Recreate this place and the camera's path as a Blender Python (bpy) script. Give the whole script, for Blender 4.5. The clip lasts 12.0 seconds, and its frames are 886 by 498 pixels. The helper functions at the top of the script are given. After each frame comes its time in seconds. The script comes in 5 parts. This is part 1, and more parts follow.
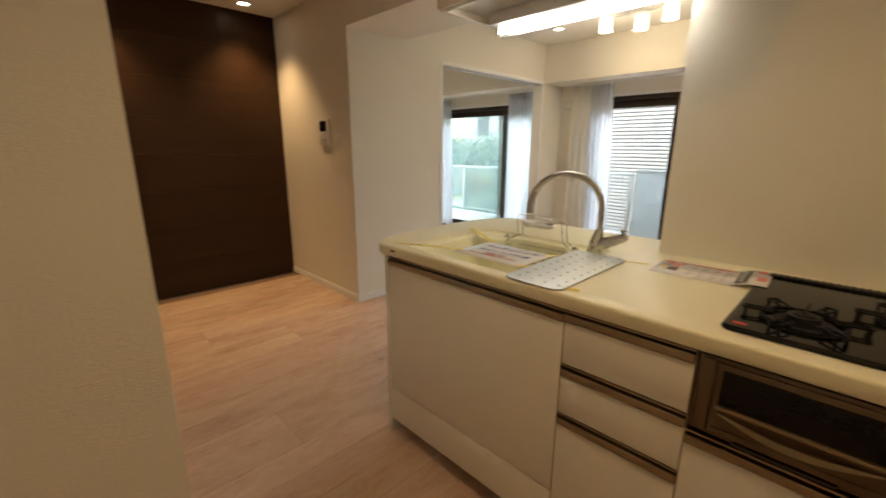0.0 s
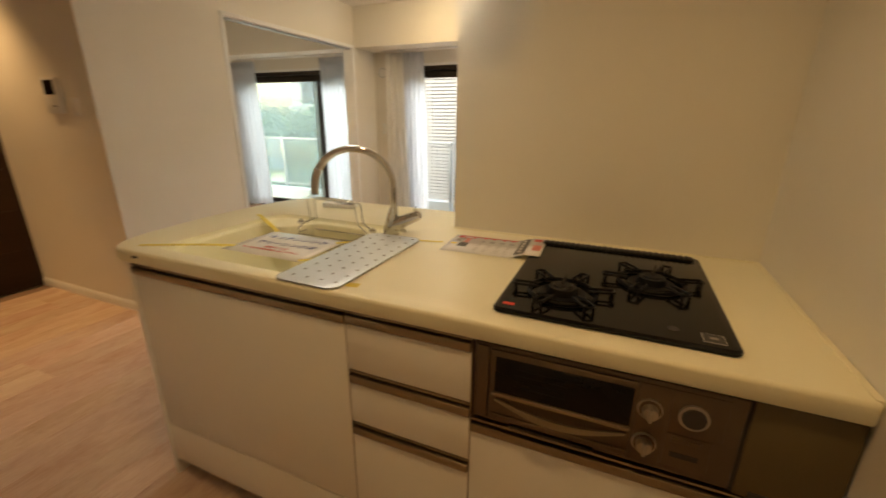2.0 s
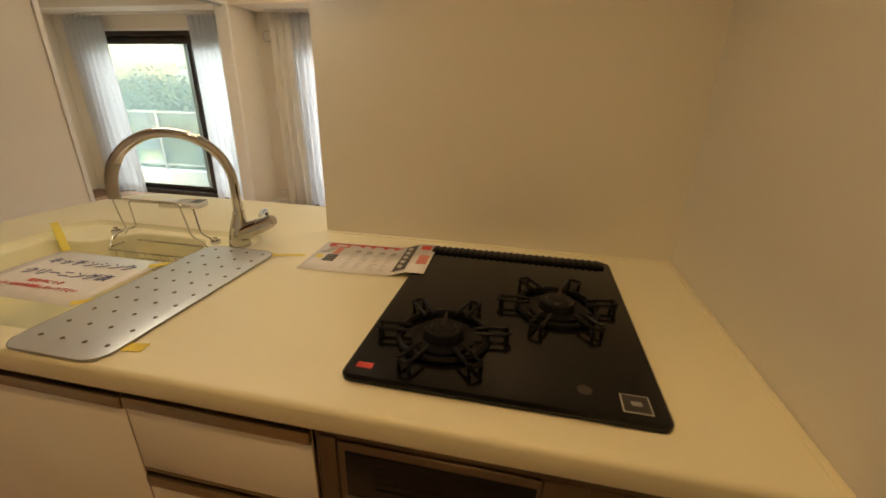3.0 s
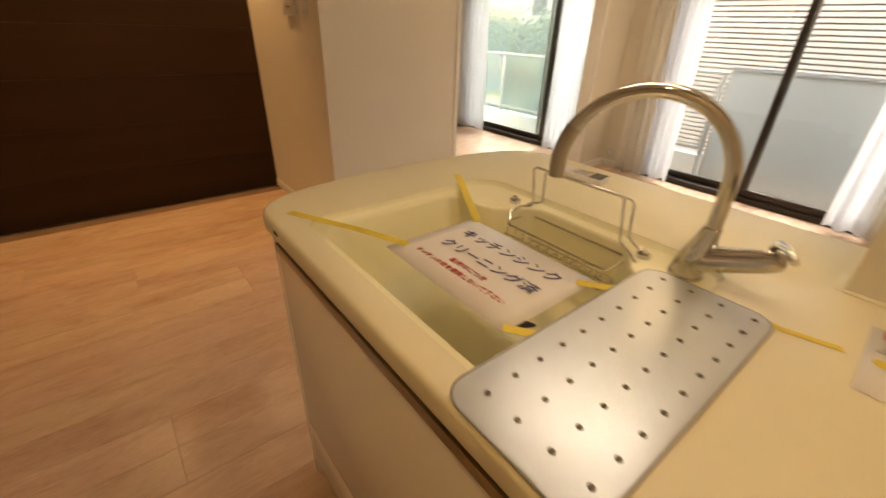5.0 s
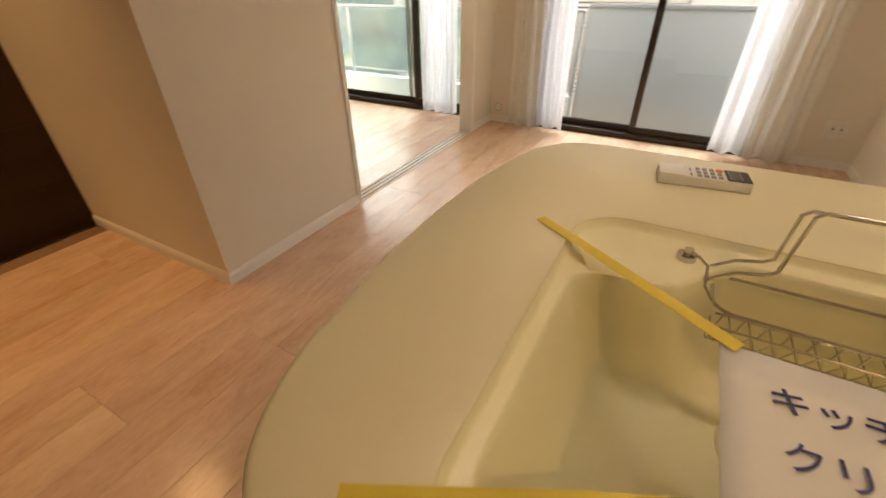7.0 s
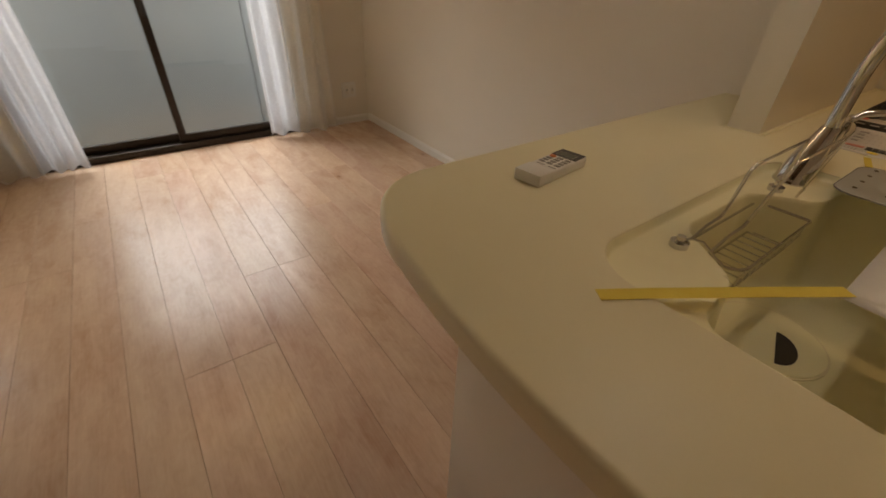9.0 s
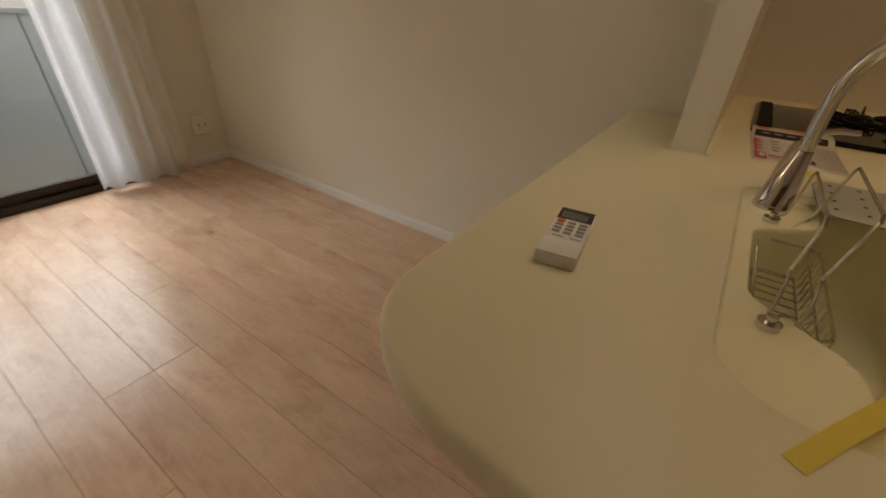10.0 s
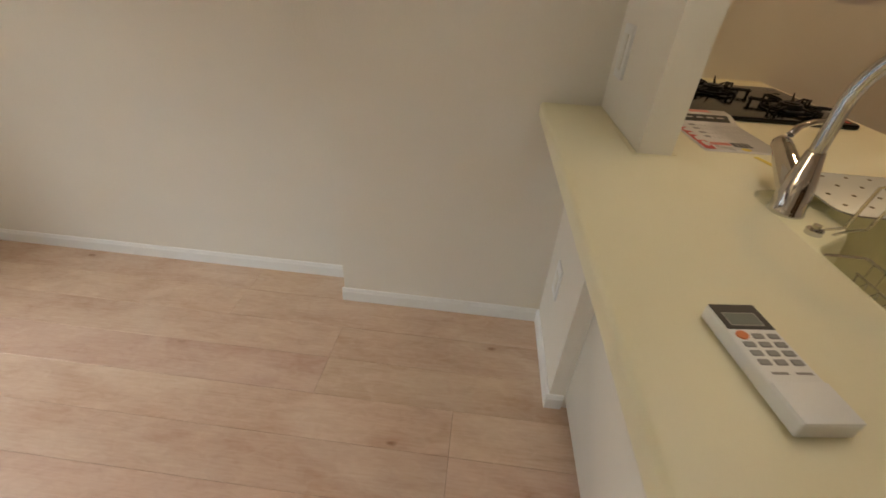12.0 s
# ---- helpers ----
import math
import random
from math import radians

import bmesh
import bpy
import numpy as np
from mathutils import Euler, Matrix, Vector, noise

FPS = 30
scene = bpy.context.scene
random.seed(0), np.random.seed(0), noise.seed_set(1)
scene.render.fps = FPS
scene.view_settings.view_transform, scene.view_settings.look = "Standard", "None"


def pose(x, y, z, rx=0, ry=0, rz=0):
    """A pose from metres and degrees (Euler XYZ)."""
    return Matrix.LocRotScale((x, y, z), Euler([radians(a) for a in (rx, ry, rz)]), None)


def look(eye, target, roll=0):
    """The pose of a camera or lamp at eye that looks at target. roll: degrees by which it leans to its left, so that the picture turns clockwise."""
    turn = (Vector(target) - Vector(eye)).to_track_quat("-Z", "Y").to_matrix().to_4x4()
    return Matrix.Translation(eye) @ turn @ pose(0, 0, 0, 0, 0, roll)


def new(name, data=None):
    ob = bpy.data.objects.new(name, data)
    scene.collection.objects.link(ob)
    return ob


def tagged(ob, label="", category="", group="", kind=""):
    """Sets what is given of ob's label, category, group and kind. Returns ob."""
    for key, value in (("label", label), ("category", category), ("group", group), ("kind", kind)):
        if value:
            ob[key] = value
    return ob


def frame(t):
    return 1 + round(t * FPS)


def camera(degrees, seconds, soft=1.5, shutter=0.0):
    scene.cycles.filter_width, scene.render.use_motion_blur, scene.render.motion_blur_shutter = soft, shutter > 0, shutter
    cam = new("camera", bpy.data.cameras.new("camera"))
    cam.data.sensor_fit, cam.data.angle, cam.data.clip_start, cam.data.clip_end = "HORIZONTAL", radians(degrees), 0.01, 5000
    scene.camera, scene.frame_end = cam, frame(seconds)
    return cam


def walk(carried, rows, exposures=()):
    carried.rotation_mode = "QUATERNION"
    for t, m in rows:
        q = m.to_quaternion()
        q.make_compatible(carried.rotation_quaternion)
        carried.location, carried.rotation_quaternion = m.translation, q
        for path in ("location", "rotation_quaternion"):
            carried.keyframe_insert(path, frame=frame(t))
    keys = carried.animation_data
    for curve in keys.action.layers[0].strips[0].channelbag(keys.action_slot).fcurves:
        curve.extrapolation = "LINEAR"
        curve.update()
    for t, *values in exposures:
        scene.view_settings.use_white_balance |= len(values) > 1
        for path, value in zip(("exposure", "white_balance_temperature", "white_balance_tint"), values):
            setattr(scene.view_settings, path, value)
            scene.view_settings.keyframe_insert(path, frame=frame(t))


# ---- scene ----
cam = camera(94.4, 12.0, 1.6, 0.3)
PATH = [
    (0, (0.495, -0.958, 1.225), (-0.885, 0.407, 0.74), 0.3),
    (0.5, (0.484, -0.997, 1.213), (-1.112, 0.085, 0.683), 0.3),
    (1, (0.51, -0.967, 1.201), (-1.023, 0.174, 0.611), -0.5),
    (1.5, (0.535, -0.854, 1.212), (-0.657, 0.623, 0.58), -0.1),
    (2, (0.542, -0.706, 1.23), (-0.205, 1.045, 0.617), 0.5),
    (2.5, (0.572, -0.546, 1.217), (0.218, 1.274, 0.468), -0.1),
    (2.7, (0.585, -0.478, 1.234), (0.248, 1.358, 0.513), 0.7),
    (4.5, (0.195, -0.254, 1.206), (-0.888, 1.146, 0.273), 3.4),
    (5, (0.039, -0.22, 1.203), (-1.322, 0.892, 0.248), 2.0),
    (5.5, (-0.139, -0.153, 1.202), (-1.676, 0.678, 0.228), 1.2),
    (6, (-0.341, -0.168, 1.178), (-1.658, 0.922, 0.139), 3.8),
    (6.5, (-0.498, -0.151, 1.16), (-1.499, 1.177, 0.049), 3.7),
    (7, (-0.637, -0.064, 1.156), (-1.453, 1.391, 0.054), -0.5),
    (7.5, (-0.803, -0.035, 1.156), (-1.047, 1.65, 0.106), 3.2),
    (7.7, (-0.878, -0.029, 1.152), (-0.878, 1.645, 0.057), 3.5),
    (9.5, (-1.132, 0.478, 1.141), (0.089, 1.626, 0.049), 2.0),
    (10, (-1.075, 0.609, 1.141), (0.336, 1.549, 0.08), 2.7),
    (10.5, (-0.975, 0.723, 1.16), (0.57, 1.401, 0.086), 2.6),
    (11, (-0.947, 0.832, 1.157), (0.715, 1.171, 0.098), 2.1),
    (11.5, (-0.925, 0.966, 1.173), (0.74, 1.112, 0.074), 3.2),
    (12, (-0.861, 1.036, 1.153), (0.785, 1.165, 0.024), 3.4),
]
EXPOSURES = [(0, 1.70, 6250, 10), (0.5, 1.80, 6600, 11), (1, 1.55, 6450, 10), (1.5, 1.72, 7100, 12), (2.5, 1.60, 7250, 12), (4.5, 1.70, 8050, 17), (5.5, 1.66, 8400, 20), (6.5, 1.64, 8250, 20), (7.5, 1.30, 7750, 20), (9.5, 0.50, 7750, 19), (10.5, 0.78, 7400, 17), (12, 1.27, 6450, 13)]
walk(cam, [(t, look(eye, target, roll)) for t, eye, target, roll in PATH], EXPOSURES)

# ---------------------------------------------------------------- world and light
world = bpy.data.worlds.new("sky")
scene.world = world
world.use_nodes = True
wn = world.node_tree
sky = wn.nodes.new("ShaderNodeTexSky")
sky.sky_type = 'NISHITA'
sky.sun_disc = False
sky.sun_elevation = radians(35)
sky.sun_rotation = radians(205)
sky.air_density = 1.6
sky.dust_density = 2.0
wn.nodes["Background"].inputs["Strength"].default_value = 0.22
wn.links.new(sky.outputs[0], wn.nodes["Background"].inputs["Color"])


def lamp(name, kind, m, watts, colour, **more):
    data = bpy.data.lights.new(name, kind)
    data.energy = watts
    data.color = colour
    if "size" in more:
        data.shape, data.size, data.size_y = 'RECTANGLE', more["size"][0], more["size"][1]
    if "radius" in more:
        data.shadow_soft_size = more["radius"]
    if "spot" in more:
        data.spot_size, data.spot_blend = radians(more["spot"]), 0.9
    ob = new(name, data)
    ob.matrix_world = m
    return ob


sun = lamp("sun", 'SUN', look((0, 0, 10), (1.2, -5.0, 6.6)), 3.7, (0.86, 0.95, 1.0))
sun.data.angle = radians(70)
WARM = (1.0, 0.63, 0.28)
lamp("downlight_hall", 'SPOT', look((-3.13, 0.43, 2.262), (-3.13, 0.43, 0)), 17.0, WARM, spot=96, radius=0.06)
lamp("downlight_hall_near", 'SPOT', look((-3.13, -0.55, 2.262), (-3.13, -0.55, 0)), 17.0, WARM, spot=96, radius=0.06)
lamp("downlight_living", 'SPOT', look((-1.75, 2.77, 2.262), (-1.75, 2.77, 0)), 2.5, WARM, spot=100, radius=0.04)
# unseen side-room lamp, assumed from the warm soffit; added to brighten that room
lamp("downlight_room", 'SPOT', look((-3.40, 2.30, 2.262), (-3.40, 2.30, 0)), 10.0, (1.0, 0.78, 0.50), spot=160, radius=0.04)
# added kitchen fill at a guessed, unseen spot; brightens cabinet fronts and stove wall
lamp("kitchen_fill_light", 'SPOT', look((0.52, -0.36, 2.262), (0.52, -0.36, 0)), 8.4, (1.0, 0.67, 0.33), spot=132, radius=0.04)
for px, py in ((-1.27, 2.72), (-1.03, 2.86), (-0.76, 2.72)):
    lamp("pendant_bulb", 'POINT', pose(px, py, 2.16), 0.9, (1.0, 0.80, 0.50), radius=0.04)


# ---------------------------------------------------------------- materials
def node_mat(name):
    m = bpy.data.materials.new(name)
    m.use_nodes = True
    return m, m.node_tree, m.node_tree.nodes["Principled BSDF"]


def rgba(c):
    return (c[0], c[1], c[2], 1)


def surface(name, a, b=None, rough=0.5, metal=0.0, scale=6.0, stretch=(1, 1, 1), bump=0.0, fine=200.0,
            rough_var=0.0, coat=0.0, random_tint=0.0, spec=0.5):
    """A two-scale noise mix of colours a and b, with fine relief and uneven gloss."""
    m, nt, bs = node_mat(name)
    b = b or tuple(v * 0.9 for v in a)
    tc = nt.nodes.new("ShaderNodeTexCoord")
    mp = nt.nodes.new("ShaderNodeMapping")
    mp.inputs["Scale"].default_value = stretch
    nt.links.new(tc.outputs["Object"], mp.inputs["Vector"])
    n1 = nt.nodes.new("ShaderNodeTexNoise")
    n1.inputs["Scale"].default_value = scale
    n1.inputs["Detail"].default_value = 6
    nt.links.new(mp.outputs[0], n1.inputs["Vector"])
    n2 = nt.nodes.new("ShaderNodeTexNoise")
    n2.inputs["Scale"].default_value = fine
    n2.inputs["Detail"].default_value = 3
    nt.links.new(mp.outputs[0], n2.inputs["Vector"])
    add = nt.nodes.new("ShaderNodeMath")
    add.operation = 'MULTIPLY_ADD'
    nt.links.new(n2.outputs[0], add.inputs[0])
    add.inputs[1].default_value = 0.35
    nt.links.new(n1.outputs[0], add.inputs[2])
    level = nt.nodes.new("ShaderNodeMapRange")
    level.interpolation_type = 'SMOOTHSTEP'
    level.inputs["From Min"].default_value, level.inputs["From Max"].default_value = 0.35, 1.0
    nt.links.new(add.outputs[0], level.inputs[0])
    blend = nt.nodes.new("ShaderNodeMix")
    blend.data_type = 'RGBA'
    blend.inputs[6].default_value, blend.inputs[7].default_value = rgba(a), rgba(b)
    nt.links.new(level.outputs[0], blend.inputs[0])
    out = blend.outputs[2]
    if random_tint:
        info = nt.nodes.new("ShaderNodeObjectInfo")
        hsv = nt.nodes.new("ShaderNodeHueSaturation")
        mr = nt.nodes.new("ShaderNodeMapRange")
        mr.inputs["To Min"].default_value, mr.inputs["To Max"].default_value = 1 - random_tint, 1 + random_tint
        nt.links.new(info.outputs["Random"], mr.inputs[0])
        nt.links.new(mr.outputs[0], hsv.inputs["Value"])
        nt.links.new(out, hsv.inputs["Color"])
        out = hsv.outputs[0]
    nt.links.new(out, bs.inputs["Base Color"])
    bs.inputs["Roughness"].default_value = rough
    bs.inputs["Metallic"].default_value = metal
    bs.inputs["Coat Weight"].default_value = coat
    bs.inputs["Specular IOR Level"].default_value = spec
    if rough_var:
        rr = nt.nodes.new("ShaderNodeMapRange")
        rr.inputs["To Min"].default_value, rr.inputs["To Max"].default_value = rough - rough_var, rough + rough_var
        nt.links.new(n1.outputs[0], rr.inputs[0])
        nt.links.new(rr.outputs[0], bs.inputs["Roughness"])
    if bump:
        bp = nt.nodes.new("ShaderNodeBump")
        bp.inputs["Strength"].default_value = bump
        bp.inputs["Distance"].default_value = 0.002
        nt.links.new(n2.outputs[0], bp.inputs["Height"])
        nt.links.new(bp.outputs[0], bs.inputs["Normal"])
    return m


def glow(name, colour, strength):
    m, nt, bs = node_mat(name)
    bs.inputs["Base Color"].default_value = rgba(colour)
    bs.inputs["Emission Color"].default_value = rgba(colour)
    bs.inputs["Emission Strength"].default_value = strength
    return m


def glass(name, colour, rough=0.0, ior=1.45):
    m, nt, bs = node_mat(name)
    bs.inputs["Base Color"].default_value = rgba(colour)
    bs.inputs["Transmission Weight"].default_value = 1
    bs.inputs["Roughness"].default_value = rough
    bs.inputs["IOR"].default_value = ior
    return m


def sheer(name, colour, clear):
    """Thin woven cloth: part diffuse, part translucent, part open weave."""
    m, nt, bs = node_mat(name)
    out = nt.nodes["Material Output"]
    d = nt.nodes.new("ShaderNodeBsdfDiffuse")
    t = nt.nodes.new("ShaderNodeBsdfTranslucent")
    o = nt.nodes.new("ShaderNodeBsdfTransparent")
    d.inputs[0].default_value = t.inputs[0].default_value = rgba(colour)
    m1, m2 = nt.nodes.new("ShaderNodeMixShader"), nt.nodes.new("ShaderNodeMixShader")
    m1.inputs[0].default_value = 0.62
    nt.links.new(d.outputs[0], m1.inputs[1])
    nt.links.new(t.outputs[0], m1.inputs[2])
    tc, w = nt.nodes.new("ShaderNodeTexCoord"), nt.nodes.new("ShaderNodeTexNoise")
    w.inputs["Scale"].default_value = 60
    nt.links.new(tc.outputs["Object"], w.inputs["Vector"])
    mr = nt.nodes.new("ShaderNodeMapRange")
    mr.inputs["To Min"].default_value, mr.inputs["To Max"].default_value = clear - 0.08, clear + 0.08
    nt.links.new(w.outputs[0], mr.inputs[0])
    nt.links.new(mr.outputs[0], m2.inputs[0])
    nt.links.new(m1.outputs[0], m2.inputs[1])
    nt.links.new(o.outputs[0], m2.inputs[2])
    nt.links.new(m2.outputs[0], out.inputs[0])
    return m


def wood_floor(name):
    """Pale maple print: fine grain along y, cloudy cross figure and scattered small knots; each board its own tone."""
    m, nt, bs = node_mat(name)
    geo, info = nt.nodes.new("ShaderNodeNewGeometry"), nt.nodes.new("ShaderNodeObjectInfo")
    off = nt.nodes.new("ShaderNodeVectorMath")
    off.operation = 'MULTIPLY_ADD'
    nt.links.new(info.outputs["Random"], off.inputs[0])
    off.inputs[1].default_value = (3, 17, 31)
    nt.links.new(geo.outputs["Position"], off.inputs[2])

    def stretched(stretch):
        mp = nt.nodes.new("ShaderNodeMapping")
        mp.inputs["Scale"].default_value = stretch
        nt.links.new(off.outputs[0], mp.inputs["Vector"])
        return mp

    def noise_at(stretch, scale, detail, dist=0.0):
        n = nt.nodes.new("ShaderNodeTexNoise")
        n.inputs["Scale"].default_value, n.inputs["Detail"].default_value = scale, detail
        n.inputs["Distortion"].default_value = dist
        nt.links.new(stretched(stretch).outputs[0], n.inputs["Vector"])
        return n

    def maths(op, x, y, z=None):
        q = nt.nodes.new("ShaderNodeMath")
        q.operation = op
        for i, v in enumerate((x, y, z)):
            if v is None:
                continue
            if isinstance(v, (int, float)):
                q.inputs[i].default_value = v
            else:
                nt.links.new(v, q.inputs[i])
        return q.outputs[0]

    def ranged(v, lo, hi, out_lo, out_hi):
        q = nt.nodes.new("ShaderNodeMapRange")
        q.interpolation_type = 'SMOOTHSTEP'
        for key, val in (("From Min", lo), ("From Max", hi), ("To Min", out_lo), ("To Max", out_hi)):
            q.inputs[key].default_value = val
        nt.links.new(v, q.inputs[0])
        return q.outputs[0]

    grain = noise_at((1, 0.07, 1), 150, 5, 0.15)
    figure = noise_at((1, 0.50, 1), 34, 5, 1.2)
    cloud = noise_at((1, 0.32, 1), 9, 4, 0.8)
    tone = maths('MULTIPLY_ADD', grain.outputs[0], 0.22, maths('MULTIPLY_ADD', figure.outputs[0], 0.26, maths('MULTIPLY_ADD', cloud.outputs[0], 0.56, 0.07)))
    ramp = nt.nodes.new("ShaderNodeValToRGB")
    e = ramp.color_ramp.elements
    e[0].position, e[0].color = 0.40, (0.550, 0.345, 0.232, 1)
    e[1].position, e[1].color = 0.78, (0.765, 0.578, 0.430, 1)
    mid = e.new(0.58)
    mid.color = (0.665, 0.462, 0.338, 1)
    nt.links.new(tone, ramp.inputs[0])
    # knots: a short brown eye with a drawn-out halo, in about a third of the cells
    knot = nt.nodes.new("ShaderNodeTexVoronoi")
    knot.inputs["Scale"].default_value = 5.2
    nt.links.new(stretched((1.0, 0.45, 0.0)).outputs[0], knot.inputs["Vector"])
    cell = nt.nodes.new("ShaderNodeSeparateColor")
    nt.links.new(knot.outputs["Color"], cell.inputs[0])
    some = maths('GREATER_THAN', cell.outputs[0], 0.55)
    wobble = maths('MULTIPLY_ADD', figure.outputs[0], 0.06, knot.outputs["Distance"])
    eye = maths('MULTIPLY', ranged(wobble, 0.050, 0.085, 0.70, 0.0), some)
    halo = maths('MULTIPLY', ranged(wobble, 0.07, 0.24, 0.34, 0.0), some)

    def over(base, colour, amount):
        q = nt.nodes.new("ShaderNodeMix")
        q.data_type = 'RGBA'
        q.inputs[7].default_value = rgba(colour)
        nt.links.new(amount, q.inputs[0])
        nt.links.new(base, q.inputs[6])
        return q.outputs[2]
    tinted = over(over(ramp.outputs[0], (0.46, 0.265, 0.17), halo), (0.26, 0.135, 0.075), eye)
    hsv, mr, hue = nt.nodes.new("ShaderNodeHueSaturation"), nt.nodes.new("ShaderNodeMapRange"), nt.nodes.new("ShaderNodeMapRange")
    mr.inputs["To Min"].default_value, mr.inputs["To Max"].default_value = 0.94, 1.06
    hue.inputs["To Min"].default_value, hue.inputs["To Max"].default_value = 0.495, 0.507
    nt.links.new(info.outputs["Random"], mr.inputs[0])
    nt.links.new(maths('FRACT', maths('MULTIPLY', info.outputs["Random"], 37.3), 0), hue.inputs[0])
    nt.links.new(mr.outputs[0], hsv.inputs["Value"])
    nt.links.new(hue.outputs[0], hsv.inputs["Hue"])
    nt.links.new(tinted, hsv.inputs["Color"])
    nt.links.new(hsv.outputs[0], bs.inputs["Base Color"])
    nt.links.new(ranged(cloud.outputs[0], 0.25, 0.75, 0.215, 0.258), bs.inputs["Roughness"])
    bp = nt.nodes.new("ShaderNodeBump")
    bp.inputs["Strength"].default_value, bp.inputs["Distance"].default_value = 0.15, 0.001
    nt.links.new(grain.outputs[0], bp.inputs["Height"])
    nt.links.new(bp.outputs[0], bs.inputs["Normal"])
    return m


M_wall = surface("cream_wallpaper", (0.80, 0.755, 0.66), (0.76, 0.71, 0.615), rough=0.75, scale=2.5, stretch=(0.45, 0.45, 1.0), fine=300, bump=0.6)
M_ceil = surface("white_ceiling_paper", (0.82, 0.79, 0.71), (0.79, 0.755, 0.67), rough=0.8, scale=3, fine=350, bump=0.25)
M_panel = surface("kitchen_wall_panel", (0.80, 0.755, 0.65), (0.77, 0.72, 0.61), rough=0.28, scale=2, fine=300, bump=0.03)
M_dark = surface("dark_walnut_laminate", (0.034, 0.0165, 0.0075), (0.046, 0.0225, 0.0105), spec=0.2, rough=0.42, scale=5, stretch=(1, 0.12, 2.2), fine=70, bump=0.15, random_tint=0.1)
M_trim = surface("white_trim_paint", (0.85, 0.84, 0.80), (0.82, 0.805, 0.765), rough=0.35, scale=8, fine=90, bump=0.05)
M_floor = wood_floor("pale_maple_flooring")
M_sub = surface("dark_floor_joint", (0.26, 0.16, 0.10), (0.20, 0.12, 0.07), rough=0.8)
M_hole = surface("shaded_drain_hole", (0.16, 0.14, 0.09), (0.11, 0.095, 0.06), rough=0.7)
M_top = surface("ivory_artificial_marble", (0.83, 0.772, 0.545), (0.80, 0.74, 0.51), rough=0.40, scale=4, fine=260)
M_sink = surface("pale_yellow_sink_resin", (0.92, 0.88, 0.61), (0.90, 0.855, 0.575), rough=0.3, scale=5, fine=500, bump=0.02, rough_var=0.06)
M_front = surface("gloss_white_cabinet_front", (0.84, 0.795, 0.69), (0.825, 0.775, 0.665), rough=0.2, scale=1.5, fine=150, bump=0.012)
M_carc = surface("cabinet_carcass_white", (0.72, 0.68, 0.60), (0.66, 0.62, 0.54), rough=0.5)
M_rail = surface("brushed_bronze_aluminium", (0.36, 0.29, 0.195), (0.29, 0.235, 0.155), rough=0.36, metal=1, scale=10, stretch=(0.05, 1, 1), fine=500, bump=0.05)
# near black: carries shade in slots, gaps and holes; also plain dark parts
M_shade_and_dark = surface("recess_shade_and_dark_parts", (0.05, 0.04, 0.032), (0.035, 0.028, 0.022), rough=0.8)
M_toe = surface("grey_toe_kick", (0.22, 0.185, 0.14), (0.17, 0.14, 0.105), rough=0.5)
M_steel = surface("brushed_stainless", (0.50, 0.47, 0.42), (0.44, 0.41, 0.37), rough=0.28, metal=1, scale=6, stretch=(1, 0.1, 1), fine=300, bump=0.04)
M_board = surface("satin_stainless_sheet", (0.68, 0.72, 0.74), (0.64, 0.68, 0.70), rough=0.42, metal=0.80, scale=8, fine=500, bump=0.06)
M_chrome = surface("chrome", (0.66, 0.65, 0.63), (0.62, 0.61, 0.59), rough=0.06, metal=1, scale=20, rough_var=0.03)
M_wire = surface("steel_wire", (0.70, 0.68, 0.62), (0.6, 0.58, 0.52), rough=0.2, metal=1, scale=30)
M_black = surface("black_enamel", (0.004, 0.004, 0.004), (0.007, 0.006, 0.006), spec=0.3, rough=0.13, scale=6, fine=400, rough_var=0.05)
M_iron = surface("matt_black_iron", (0.004, 0.004, 0.004), (0.007, 0.0065, 0.006), rough=0.4, spec=0.18, scale=30)
M_filler = surface("olive_brown_filler_board", (0.125, 0.088, 0.032), (0.105, 0.073, 0.026), rough=0.45, scale=6, fine=250, bump=0.03)
M_oven = surface("dark_bronze_metal_panel", (0.150, 0.103, 0.062), (0.125, 0.085, 0.050), rough=0.36, metal=0.6, scale=7, fine=300, bump=0.03)
M_knob = surface("silver_knob", (0.50, 0.46, 0.38), (0.42, 0.385, 0.315), rough=0.28, metal=0.9)
M_ovenglass = surface("black_oven_glass", (0.006, 0.005, 0.004), (0.009, 0.007, 0.006), rough=0.12, spec=0.2)
M_bronze = surface("dark_bronze_sash", (0.028, 0.020, 0.015), (0.04, 0.03, 0.022), rough=0.4, metal=0.5, fine=300, bump=0.03)
M_pane = glass("clear_window_glass", (0.96, 0.99, 0.98))
M_pane_teal = glass("greenish_window_glass", (0.80, 0.93, 0.90))
M_lace = sheer("white_lace", (0.80, 0.81, 0.83), 0.27)
M_screen = sheer("pale_hazy_insect_mesh", (0.62, 0.70, 0.72), 0.80)
M_drape = sheer("cream_drape_cloth", (0.92, 0.90, 0.85), 0.14)
M_plastic = surface("ivory_plastic", (0.78, 0.755, 0.68), (0.74, 0.71, 0.63), rough=0.38, fine=300, bump=0.03)
M_white = surface("white_plastic", (0.80, 0.79, 0.75), (0.77, 0.755, 0.71), rough=0.35)
M_paper = surface("laminated_white_paper", (0.82, 0.80, 0.76), (0.80, 0.775, 0.73), rough=0.22, scale=4)
M_blue = surface("blue_print", (0.03, 0.04, 0.16), (0.04, 0.05, 0.2), rough=0.4)
M_red = surface("red_print", (0.62, 0.05, 0.03), (0.55, 0.04, 0.03), rough=0.4)
